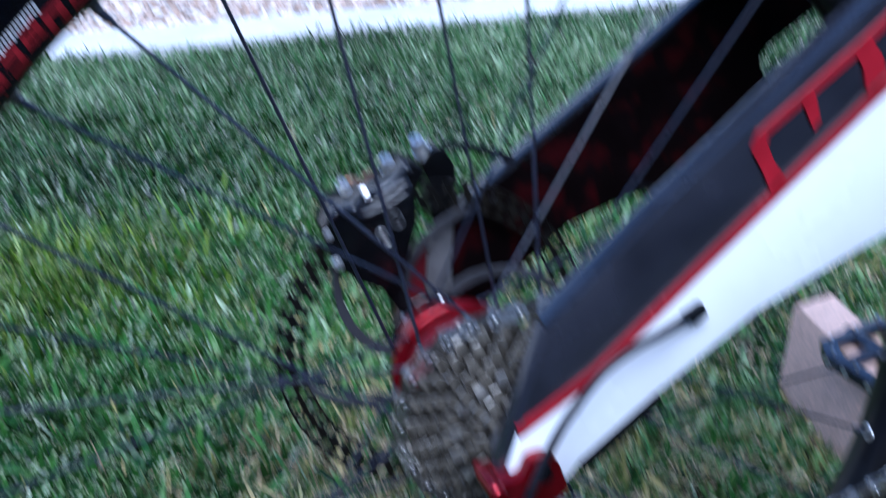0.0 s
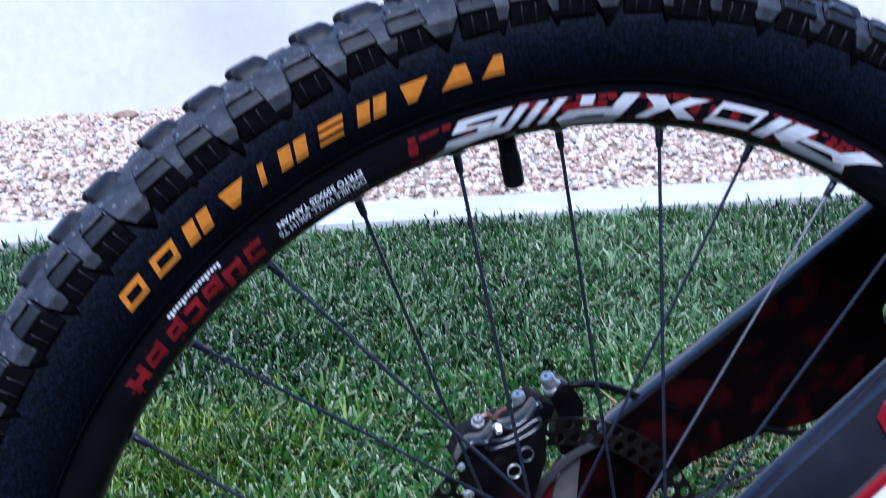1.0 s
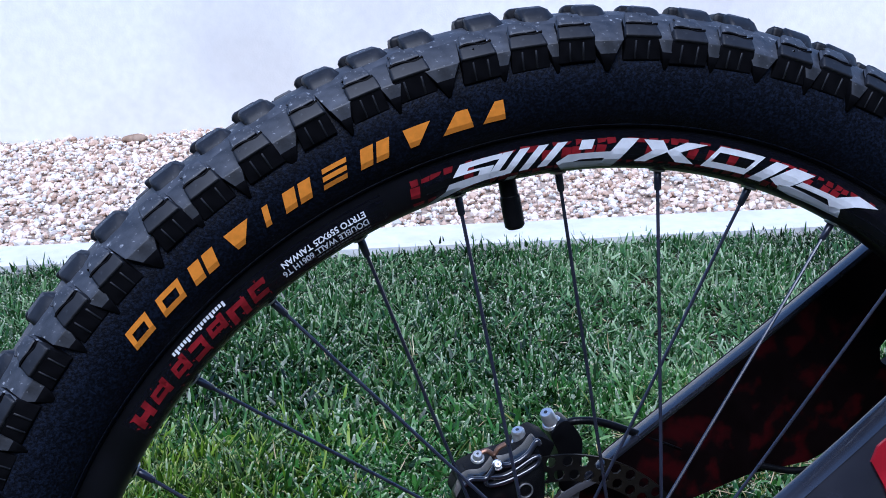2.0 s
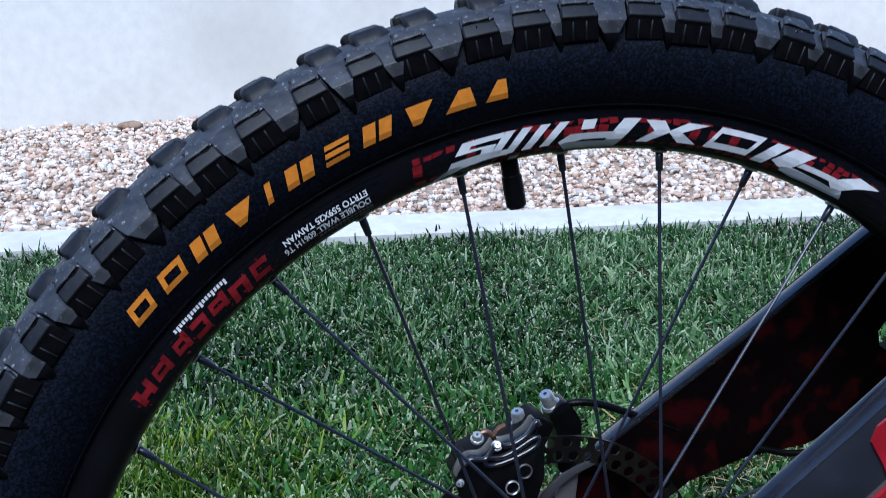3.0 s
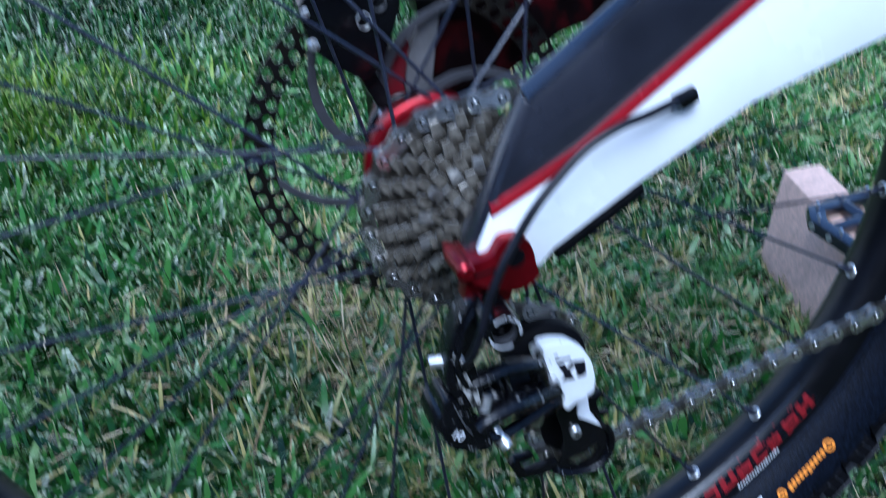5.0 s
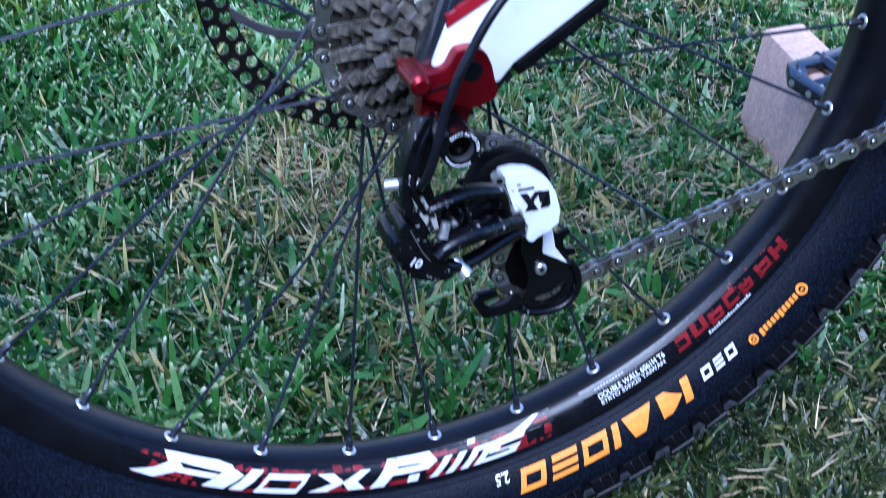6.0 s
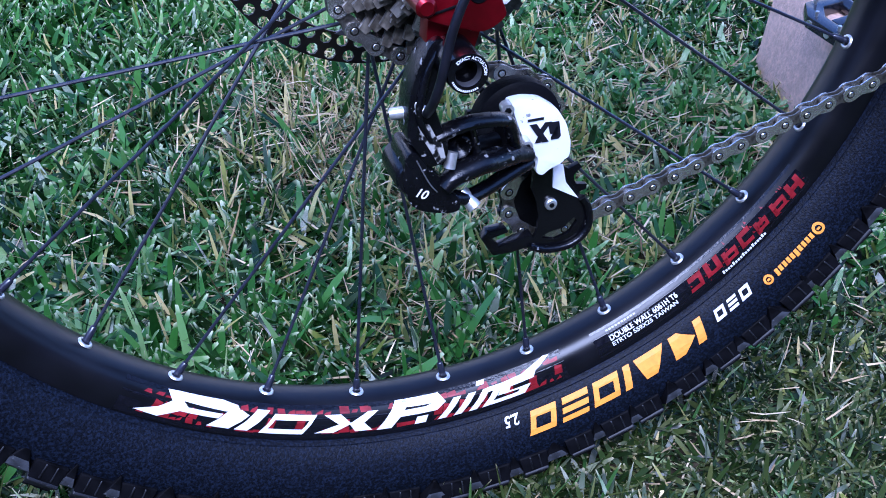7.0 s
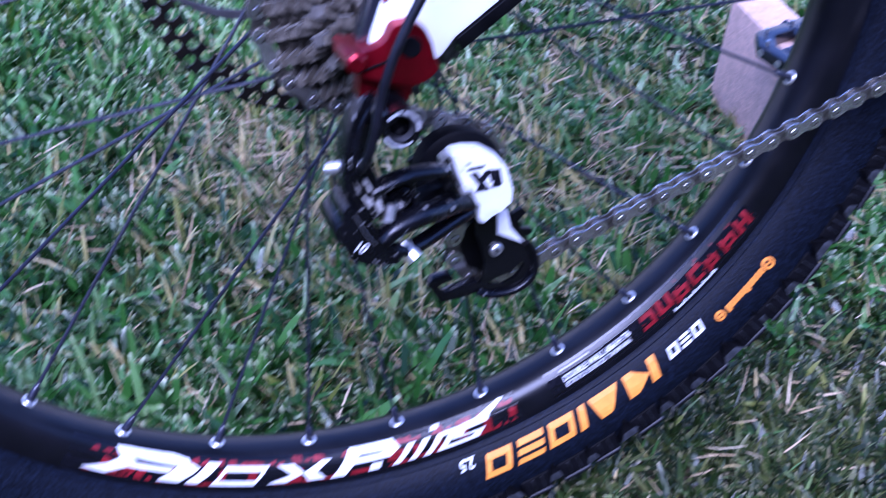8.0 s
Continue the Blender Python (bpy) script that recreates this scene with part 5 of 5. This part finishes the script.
# ---- rear brake ----
def brake():
    front = [(-0.0600, 0.0790), (-0.0545, 0.0883), (-0.0501, 0.0912), (-0.0421, 0.0904), (-0.0380, 0.0946), (-0.0352, 0.0985), (-0.0304, 0.0966), (-0.0239, 0.0975), (-0.0171, 0.1015), (-0.0119, 0.1080), (-0.0101, 0.1061), (-0.0106, 0.1012), (-0.0085, 0.0969), (-0.0076, 0.0874), (-0.0080, 0.0739), (-0.0110, 0.0650), (-0.0190, 0.0440), (-0.0260, 0.0370), (-0.0400, 0.0455), (-0.0530, 0.0565)]
    body = part("brake_caliper", plate(rounded(front, 0.0025, 3), 0.0480, 0.0600, 0.0022), BLACK_PAINT, bicycle, "black disc brake caliper with silver bolts")
    rear = [(-0.0560, 0.0720), (-0.0500, 0.0850), (-0.0368, 0.0899), (-0.0198, 0.0926), (-0.0161, 0.0973), (-0.0056, 0.1040), (0.0044, 0.0975), (-0.0020, 0.0860), (-0.0080, 0.0680), (-0.0280, 0.0500), (-0.0460, 0.0560)]
    part("rear_half", plate(rounded(rear, 0.003, 3), 0.0640, 0.0900, 0.0022), MATT_BLACK, body)
    for x, z, r in ((-0.0520, 0.0885, 0.0040), (-0.0330, 0.0900, 0.0036), (-0.0150, 0.0960, 0.0045)):
        part("bridge_post", rod((x, 0.0500, z - 0.004), (x + 0.001, 0.0760, z - 0.004), r, 14), MATT_BLACK, body)
    part("lower_arm", plate(rounded([(-0.0330, 0.0460), (-0.0250, 0.0480), (-0.0120, 0.0240), (-0.0190, 0.0200)], 0.003, 3), 0.0520, 0.0620, 0.0012), PLASTIC, body)
    contour = [(x, 0.0475, z - 0.0012) for x, z in front[1:11]]
    part("upper_ridge", tube(contour, 0.0016, 10), EDGE_PAINT, body, "glossy rounded casting edge")
    loop = [(-0.0411, 0.0897), (-0.0297, 0.0897), (-0.0147, 0.0972), (-0.0108, 0.0972), (-0.0133, 0.0925), (-0.0266, 0.0870), (-0.0381, 0.0848), (-0.0422, 0.0868), (-0.0411, 0.0897)]
    part("casting_loop", tube([(x, 0.0474, z) for x, z in loop], 0.0015, 10), EDGE_PAINT, body, "glossy raised casting loop")
    for c, r in (((-0.0270, 0.0700), 0.0042), ((-0.0195, 0.0788), 0.0044)):
        part("piston_ring", disc(r, 0.0468, 0.0485, centre=c, hole=r - 0.0008, bevel=0.0002), SILVER if r < 0.0043 else GREY_METAL, body)
    for p0, p1, r in (((0.0092, 0.0870, 0.1015), (0.0048, 0.0835, 0.1100), 0.0046), ((-0.0125, 0.0790, 0.0960), (-0.0148, 0.0765, 0.1042), 0.0043),
                      ((-0.0440, 0.0560, 0.0985), (-0.0445, 0.0535, 0.1020), 0.0030), ((-0.0350, 0.0475, 0.0962), (-0.0352, 0.0450, 0.0978), 0.0024),
                      ((-0.0570, 0.0480, 0.0770), (-0.0580, 0.0455, 0.0775), 0.0019), ((-0.0535, 0.0480, 0.0600), (-0.0540, 0.0455, 0.0603), 0.0024)):
        a, e = Vector(p0), Vector(p1)
        d = (e - a).normalized()
        b = part("bolt", tube([a, e - d * r * 0.25, e], [r, r * 0.92, r * 0.72], 20, 1), SILVER, body, "silver bolt")
        part("bolt_flange", tube([a - d * 0.0008, a, a + d * r * 0.28], [r * 1.28, r * 1.32, r * 1.12], 22, 1), SILVER, b)
        part("hex_socket", tube([e - d * 0.001, e + d * 0.0002], r * 0.26, 6, 1), DARK_METAL, b)
    part("pad_spring", tube([(-0.0460, 0.0570, 0.0960), (-0.0429, 0.0580, 0.0994), (-0.0383, 0.0580, 0.1012), (-0.0342, 0.0580, 0.0985), (-0.0313, 0.0580, 0.1018), (-0.0270, 0.0590, 0.1032)], 0.0015, 8), COPPER, body, "copper-coloured pad spring")
    mount = [(0.0123, 0.1039), (0.0176, 0.1046), (0.0226, 0.0979), (0.0262, 0.0903), (0.0252, 0.0815), (0.0240, 0.0600), (0.0111, 0.0600), (0.0090, 0.0720), (0.0110, 0.0840), (0.0083, 0.0905), (0.0060, 0.0966)]
    part("brake_mount", plate(rounded(mount, 0.003, 3), 0.0800, 0.0980, 0.0018), PLASTIC, body, "black brake mount post")
    part("brake_hose", tube([(0.0150, 0.0850, 0.1000), (0.0220, 0.0810, 0.1030), (0.0367, 0.0800, 0.1008), (0.0544, 0.0790, 0.0932), (0.0686, 0.0770, 0.0870), (0.0860, 0.0745, 0.0790)], [0.0024] * 20 + [0.0022, 0.0020, 0.0018, 0.0015, 0.0012, 0.0010, 0.0008, 0.0006, 0.0005, 0.0004, 0.0003], 10), PLASTIC, body, "black brake hose")
    part("far_hose", tube([(0.135, 0.074, 0.062), (0.160, 0.071, 0.056), (0.190, 0.071, 0.060), (0.230, 0.072, 0.078), (0.28, 0.072, 0.100)], 0.0022, 10), PLASTIC, body)


# ---- pedal resting on the brick ----
def pedal():
    bike_inv = pose(0, 0, HUB, LEAN, 0, 0).inverted()
    place = bike_inv @ pose(0.4690, 0.2330, 0.1050, 3, 0, 12)
    outline = [(-0.050, -0.030), (-0.036, -0.048), (0.036, -0.048), (0.050, -0.030), (0.050, 0.030), (0.036, 0.048), (-0.036, 0.048), (-0.050, 0.030)]
    ring = bmesh.new()
    inner = [(x * 0.74, y * 0.74) for x, y in outline]
    vs = [[ring.verts.new((x, y, z)) for x, y in poly] for poly in (outline, inner) for z in (-0.0055, 0.0055)]
    for i in range(8):
        j = (i + 1) % 8
        ring.faces.new((vs[0][i], vs[0][j], vs[1][j], vs[1][i]))
        ring.faces.new((vs[2][j], vs[2][i], vs[3][i], vs[3][j]))
        ring.faces.new((vs[1][i], vs[1][j], vs[3][j], vs[3][i]))
        ring.faces.new((vs[0][j], vs[0][i], vs[2][i], vs[2][j]))
    bmesh.ops.recalc_face_normals(ring, faces=ring.faces)
    bevelled(ring, 0.0015)
    frame_ob = part("pedal", ring, GREY_PAINT, bicycle, "black alloy platform pedal with steel pins, lying on the brick")
    frame_ob.matrix_local = place
    part("spindle_body", tube([(0, -0.050, 0), (0, 0.050, 0)], 0.0062, 20, 1), GREY_PAINT, frame_ob)
    part("cross_bar", box((0.072, 0.010, 0.010), (0, 0.012, 0), 0.0015), GREY_PAINT, frame_ob)
    part("cross_bar", box((0.072, 0.010, 0.010), (0, -0.022, 0), 0.0015), GREY_PAINT, frame_ob)
    for x, y in ((-0.044, -0.026), (-0.044, 0.0), (-0.044, 0.026), (-0.030, 0.042), (0.0, 0.042), (0.030, 0.042), (-0.030, -0.042), (0.0, -0.042), (0.030, -0.042), (0.044, -0.026), (0.044, 0.026)):
        part("pin", rod((x, y, 0.004), (x, y, 0.0100), 0.0016, 10), SILVER, frame_ob)
    for y in (-0.020, 0.006, 0.026):
        part("side_bolt", rod((-0.0480, y, 0.0), (-0.0508, y, 0.0), 0.0030, 14), SILVER, frame_ob)


# ---- printing on tyre and rim ----
def text_mesh(words, height, shear=0.0):
    cu = bpy.data.curves.new("print", "FONT")
    cu.body, cu.size, cu.shear, cu.offset = words, height * 1.45, shear, height * 0.035
    ob = new("print", cu)
    bpy.context.view_layer.update()
    me = bpy.data.meshes.new_from_object(ob.evaluated_get(bpy.context.evaluated_depsgraph_get()))
    bpy.data.objects.remove(ob)
    bpy.data.curves.remove(cu)
    bm = bmesh.new()
    bm.from_mesh(me)
    bpy.data.meshes.remove(me)
    return bm


def flat(polys):
    bm = bmesh.new()
    for poly in polys:
        bm.faces.new([bm.verts.new((x, y, 0)) for x, y in poly])
    return bm


def wrap(bm, angle, radius, outward, prof, lift=0.0004, step=0.0025):
    """Bend flat print (x along the words, y up the letters) round the near side of the wheel.
    outward: letter tops point away from the hub."""
    xs, ys = [v.co.x for v in bm.verts], [v.co.y for v in bm.verts]
    for lo, hi, normal in ((min(xs), max(xs), (1, 0, 0)), (min(ys), max(ys), (0, 1, 0))):
        s = lo + step
        while s < hi:
            bmesh.ops.bisect_plane(bm, geom=bm.verts[:] + bm.edges[:] + bm.faces[:], plane_co=Vector(normal) * s, plane_no=normal)
            s += step
    bmesh.ops.triangulate(bm, faces=bm.faces)
    for v in bm.verts:
        u, w = v.co.x, v.co.y
        r = radius + w if outward else radius - w
        a = radians(angle) - u / radius if outward else radians(angle) + u / radius
        y, ny, nr = profile_at(prof, r)
        r2 = r + nr * lift
        v.co = Vector((r2 * math.cos(a), -(y + ny * lift), r2 * math.sin(a)))
    return bm


def slanted(x0, x1, y0, y1, k=0.35):
    return [(x0 + k * y0, y0), (x1 + k * y0, y0), (x1 + k * y1, y1), (x0 + k * y1, y1)]


def slot_block(x0, w, h, t, k=0.35, open_side=1):
    """Slanted block with a slit: two bars joined at one end."""
    a = [slanted(x0, x0 + w, 0, t, k), slanted(x0, x0 + w, h - t, h, k)]
    a.append(slanted(x0, x0 + t, t, h - t, k) if open_side > 0 else slanted(x0 + w - t, x0 + w, t, h - t, k))
    return a


def frame_block(x0, w, h, t, k=0.35):
    return slot_block(x0, w, h, t, k, 1) + [slanted(x0 + w - t, x0 + w, t, h - t, k)]


def wedge(x0, w, h, top, k=0.35):
    """A block that is wide at one end and narrow at the other."""
    c = x0 + w / 2
    b, t = (w * 0.16, w * 0.5) if top else (w * 0.5, w * 0.18)
    return [[(c - b, 0), (c + b, 0), (c + t + k * h, h), (c - t + k * h, h)]]


def twin(x0, w, h, k=0.35):
    return [slanted(x0, x0 + w * 0.44, 0, h, k), slanted(x0 + w * 0.56, x0 + w, 0, h, k)]


def stripes(x0, w, h, k=0.35):
    return [slanted(x0, x0 + w, h * a, h * b, k) for a, b in ((0, 0.24), (0.38, 0.62), (0.76, 1.0))]


def letters(polys, name, angle, radius, outward, prof, material, parent):
    """Each printed shape on its own: polygons that touch stay together."""
    sets = []
    for poly in polys:
        x0, x1 = min(p[0] for p in poly), max(p[0] for p in poly)
        for s in sets:
            if x0 < s[1] - 0.0005 and x1 > s[0] + 0.0005:
                s[0], s[1] = min(s[0], x0), max(s[1], x1)
                s[2].append(poly)
                break
        else:
            sets.append([x0, x1, [poly]])
    for _, _, group in sets:
        part(name, wrap(flat(group), angle, radius, outward, prof), material, parent, "", False)


def prints():
    tyre_ob, rim_ob = the_tyre, the_rim
    # long orange word mark as plain slanted shapes
    h, t, p = 0.0092, 0.0022, 0.0194
    marks = []
    marks += frame_block(0.0, 0.0130, h, 0.0026)
    marks += frame_block(p, 0.0135, h, 0.0026)
    marks += twin(2 * p, 0.0140, h)
    marks += wedge(3.05 * p, 0.0130, h, True)
    marks += [slanted(4.1 * p, 4.1 * p + 0.0030, 0, h)]
    marks += twin(4.65 * p, 0.0140, h)
    marks += stripes(5.68 * p, 0.0120, h)
    marks += twin(6.65 * p, 0.0140, h)
    marks += wedge(7.7 * p, 0.0130, h, True)
    marks += wedge(8.75 * p, 0.0150, h, False)
    marks += wedge(9.75 * p, 0.0110, h, False)
    letters(marks, "orange_shape", 136.6, 0.2972, True, CASING, ORANGE, tyre_ob)
    h, t = 0.0125, 0.0034
    marks = [slanted(0.0, 0.0055, 0, h), [(0.0085, h * 0.5), (0.0170, 0), (0.0230, 0), (0.0255, h), (0.0190, h)]]
    marks += wedge(0.0270, 0.0200, h, False)
    marks += [slanted(0.0500, 0.0545, 0, h)]
    marks += frame_block(0.0580, 0.0165, h, t)
    marks += stripes(0.0780, 0.0165, h)
    marks += frame_block(0.0985, 0.0160, h, t)
    letters(marks, "orange_shape", -56.6, 0.2905, True, CASING, ORANGE, tyre_ob)
    h = 0.0062
    marks = frame_block(0.0, 0.0070, h, 0.0016) + stripes(0.0095, 0.0065, h) + frame_block(0.0185, 0.0070, h, 0.0016)
    part("white_mark", wrap(flat(marks), -50.0, 0.2925, True, CASING), WHITE_PRINT, tyre_ob, "small white mark", False)
    part("size_print", wrap(text_mesh("2.5", 0.0050, 0.2), -80.6, 0.2893, True, CASING), WHITE_PRINT, tyre_ob, "white tyre size print", False)
    h, marks = 0.0034, []
    for k in range(10):
        marks.append(slanted(0.0082 + k * 0.0031, 0.0082 + k * 0.0031 + 0.0022, 0, h * (1.3 if k in (4, 9) else 1.0), 0.1))
    for c, r in ((0.0036, 0.0036), (0.0440, 0.0030)):
        n = 18
        ring = [(c + r * math.cos(2 * math.pi * i / n), 0.0018 + r * math.sin(2 * math.pi * i / n)) for i in range(n)]
        hole = [(c + r * 0.55 * math.cos(2 * math.pi * i / n), 0.0018 + r * 0.55 * math.sin(2 * math.pi * i / n)) for i in range(n)]
        marks += [[ring[i], ring[(i + 1) % n], hole[(i + 1) % n], hole[i]] for i in range(n)]
        marks.append([(c - r * 0.3, 0.0012), (c + r * 0.3, 0.0012), (c + r * 0.3, 0.0024), (c - r * 0.3, 0.0024)])
    part("orange_badge", wrap(flat(marks), -39.6, 0.2975, True, CASING), ORANGE, tyre_ob, "small orange badge", False)
    # rim decals, twice round the rim
    rng = random.Random(4)
    for half in (0, 180):
        film = [[(-0.006, -0.0015), (0.262, -0.0015), (0.262, 0.0160), (-0.006, 0.0160)]]
        part("decal_film", wrap(flat(film), -126.5 + half, 0.2822, False, RIM, 0.0001, 0.004), DECAL_FILM, rim_ob, "glossy black decal film", False)
        film = [[(0.0, 0.0), (0.160, 0.0), (0.160, 0.0150), (0.0, 0.0150)]]
        part("decal_film", wrap(flat(film), -69.0 + half, 0.2815, False, RIM, 0.0001, 0.004), DECAL_FILM, rim_ob, "glossy black decal film", False)
        red = []
        for k in range(46):
            u = 0.001 + k * 0.0055 + rng.uniform(-0.001, 0.001)
            for base, span in ((0.0002, 0.0034), (0.0112, 0.0026)):
                if rng.random() < 0.82:
                    w, hh = rng.uniform(0.003, 0.0062), rng.uniform(0.4, 1.0) * span
                    y = base + rng.uniform(0, 0.0008)
                    red.append([(u, y), (u + w, y + rng.uniform(-0.0003, 0.0003)), (u + w + rng.uniform(-0.001, 0.001), y + hh), (u + rng.uniform(-0.001, 0.002), y + hh * rng.uniform(0.5, 1.1))])
            if rng.random() < 0.35:
                red.append([(u, 0.004), (u + 0.005, 0.0035), (u + 0.006, 0.0085), (u + 0.0015, 0.0095)])
        part("red_background", wrap(flat(red), -125.5 + 1.010 * half, 0.2812, False, RIM, 0.0002), RED_PRINT, rim_ob, "torn red flecks behind the white decal", False)
        L, h, t = 0.2500, 0.0120, 0.0032
        f = lambda q: q * L
        white = [[(f(0.0), 0.0005), (f(0.055), 0.0), (f(0.115), 0.0070), (f(0.085), h), (f(0.06), 0.0118), (f(0.075), 0.0085), (f(0.05), 0.0050)],
                 [(f(0.085), h), (f(0.085) + 0.004, h - 0.0026), (f(0.20), h - 0.0036), (f(0.235), h - 0.0030), (f(0.225), h - 0.0010), (f(0.19), h)],
                 [(f(0.165), 0.0005), (f(0.215), 0.0005), (f(0.255), h - 0.0040), (f(0.235), h - 0.0022), (f(0.205), h - 0.0034)],
                 [(f(0.10), 0.0050), (f(0.185), 0.0050), (f(0.195), 0.0072), (f(0.11), 0.0072)]]
        white += [slanted(f(0.225), f(0.255), 0.0005, 0.0105, 1.1)]
        white += frame_block(f(0.283), 0.0250, 0.0095, 0.0026, 0.8) 
        white += [[(f(0.43), h * 0.78), (f(0.47), h * 0.78), (f(0.495), h * 0.42), (f(0.455), 0.0005), (f(0.41), 0.0005), (f(0.465), h * 0.42)], [(f(0.535), h * 0.82), (f(0.56), h * 0.82), (f(0.525), h * 0.42), (f(0.545), 0.0005), (f(0.505), 0.0005), (f(0.49), h * 0.42)]]
        white += [slanted(f(0.555), f(0.59), 0.0, 0.0120, 1.0), [(f(0.62), h), (f(0.71), h), (f(0.725), h - 0.0035), (f(0.70), 0.0055), (f(0.61), 0.0055), (f(0.605), 0.0082), (f(0.675), 0.0082), (f(0.69), h - 0.0030), (f(0.61), h - 0.0026)], slanted(f(0.645), f(0.672), 0.0, 0.0040, 0.4)]
        white += [slanted(f(0.70), f(0.72), 0.0, 0.0092, 1.2), slanted(f(0.745) + 0.004, f(0.765) + 0.004, 0.0108, 0.0122, 1.0)]
        white += [slanted(f(0.738), f(0.758), 0.0, 0.0092, 1.2), slanted(f(0.775), f(0.795), 0.0, 0.0092, 1.2), slanted(f(0.808), f(0.828), 0.0, 0.0092, 1.2), slanted(f(0.785), f(0.835), 0.0072, 0.0094, 1.2)]
        white += [[(f(0.83), 0.0), (f(0.915), 0.0), (f(0.935), 0.0045), (f(0.88), 0.0046), (f(0.885), 0.0064), (f(0.945), 0.0066), (f(0.955), 0.0092), (f(1.0), 0.0122), (f(0.985), 0.0125), (f(0.92), 0.0100), (f(0.87), 0.0094), (f(0.85), 0.0040), (f(0.905), 0.0034), (f(0.90), 0.0022), (f(0.835), 0.0020)]]
        part("white_decal", wrap(flat([[(x, y * 1.13) for x, y in q] for q in white]), -125.8 + 1.010 * half, 0.2803, False, RIM, 0.0006), WHITE_PRINT, rim_ob, "white rim decal drawn as plain swept shapes", False)
        part("rim_print", wrap(text_mesh("DOUBLE WALL 6061H T6", 0.0029, 0.0), -67.0 + half, 0.2738, False, RIM, 0.0004), WHITE_PRINT, rim_ob, "white rim specification print", False)
        part("rim_print", wrap(text_mesh("ETRTO 559X25 TAIWAN", 0.0029, 0.0), -67.0 + half, 0.2778, False, RIM, 0.0004), WHITE_PRINT, rim_ob, "white rim specification print", False)
        tiny = [slanted(k * 0.0021, k * 0.0021 + 0.0015, row * 0.0013, row * 0.0013 + 0.0006, 0) for row in range(3) for k in range(0, 18 - row * 4)]
        part("tiny_print", wrap(flat(tiny), -67.0 + half, 0.2712, False, RIM, 0.0004), GREY_METAL, rim_ob, "tiny grey print lines", False)
        grunge, u = [], 0.0
        for k, w in enumerate((0.0125, 0.0130, 0.0130, 0.0125, 0.0120, 0.0045, 0.0135, 0.0135)):
            if k == 5:
                u += 0.002
                continue
            hh = 0.0085 + rng.uniform(-0.0008, 0.0008)
            y0 = -0.001 if k > 5 else 0.001
            if k in (0, 3):
                grunge += slot_block(u, w - 0.003, hh, 0.0026, 0.25, 1 if k else -1)
            elif k in (1, 7):
                grunge += [slanted(u, u + 0.0035, y0, y0 + hh, 0.2), slanted(u + 0.0075, u + 0.0110, y0, y0 + hh, 0.2), slanted(u + 0.002, u + 0.009, y0 + (0.0 if k == 1 else 0.003), y0 + (0.0025 if k == 1 else 0.006), 0.2)]
            else:
                grunge += frame_block(u, w - 0.003, hh * 0.7, 0.0022, 0.3) + [slanted(u, u + 0.0030, -0.001, hh * 0.8, 0.2)]
            for _ in range(5):
                q = u + rng.uniform(-0.001, w)
                y = rng.uniform(-0.002, 0.010)
                grunge.append([(q, y), (q + rng.uniform(0.0006, 0.002), y), (q + rng.uniform(0.0, 0.001), y + rng.uniform(0.0006, 0.0018))])
            u += w
        part("red_mark", wrap(flat(grunge), -55.6 + half, 0.2785, False, RIM, 0.0004), RED_PRINT, rim_ob, "worn red grunge mark drawn as plain shapes", False)
        site = [slanted(k * 0.0019, k * 0.0019 + 0.0013, 0, 0.0018 if k % 4 else 0.0026, 0.1) for k in range(18)]
        part("white_line_print", wrap(flat(site), -51.3 + half, 0.2825, False, RIM, 0.0005), WHITE_PRINT, rim_ob, "tiny white print", False)


swingarm_marks(the_arm)
gear_cable(the_arm)
derailleur()
chain()
brake()
pedal()
prints()
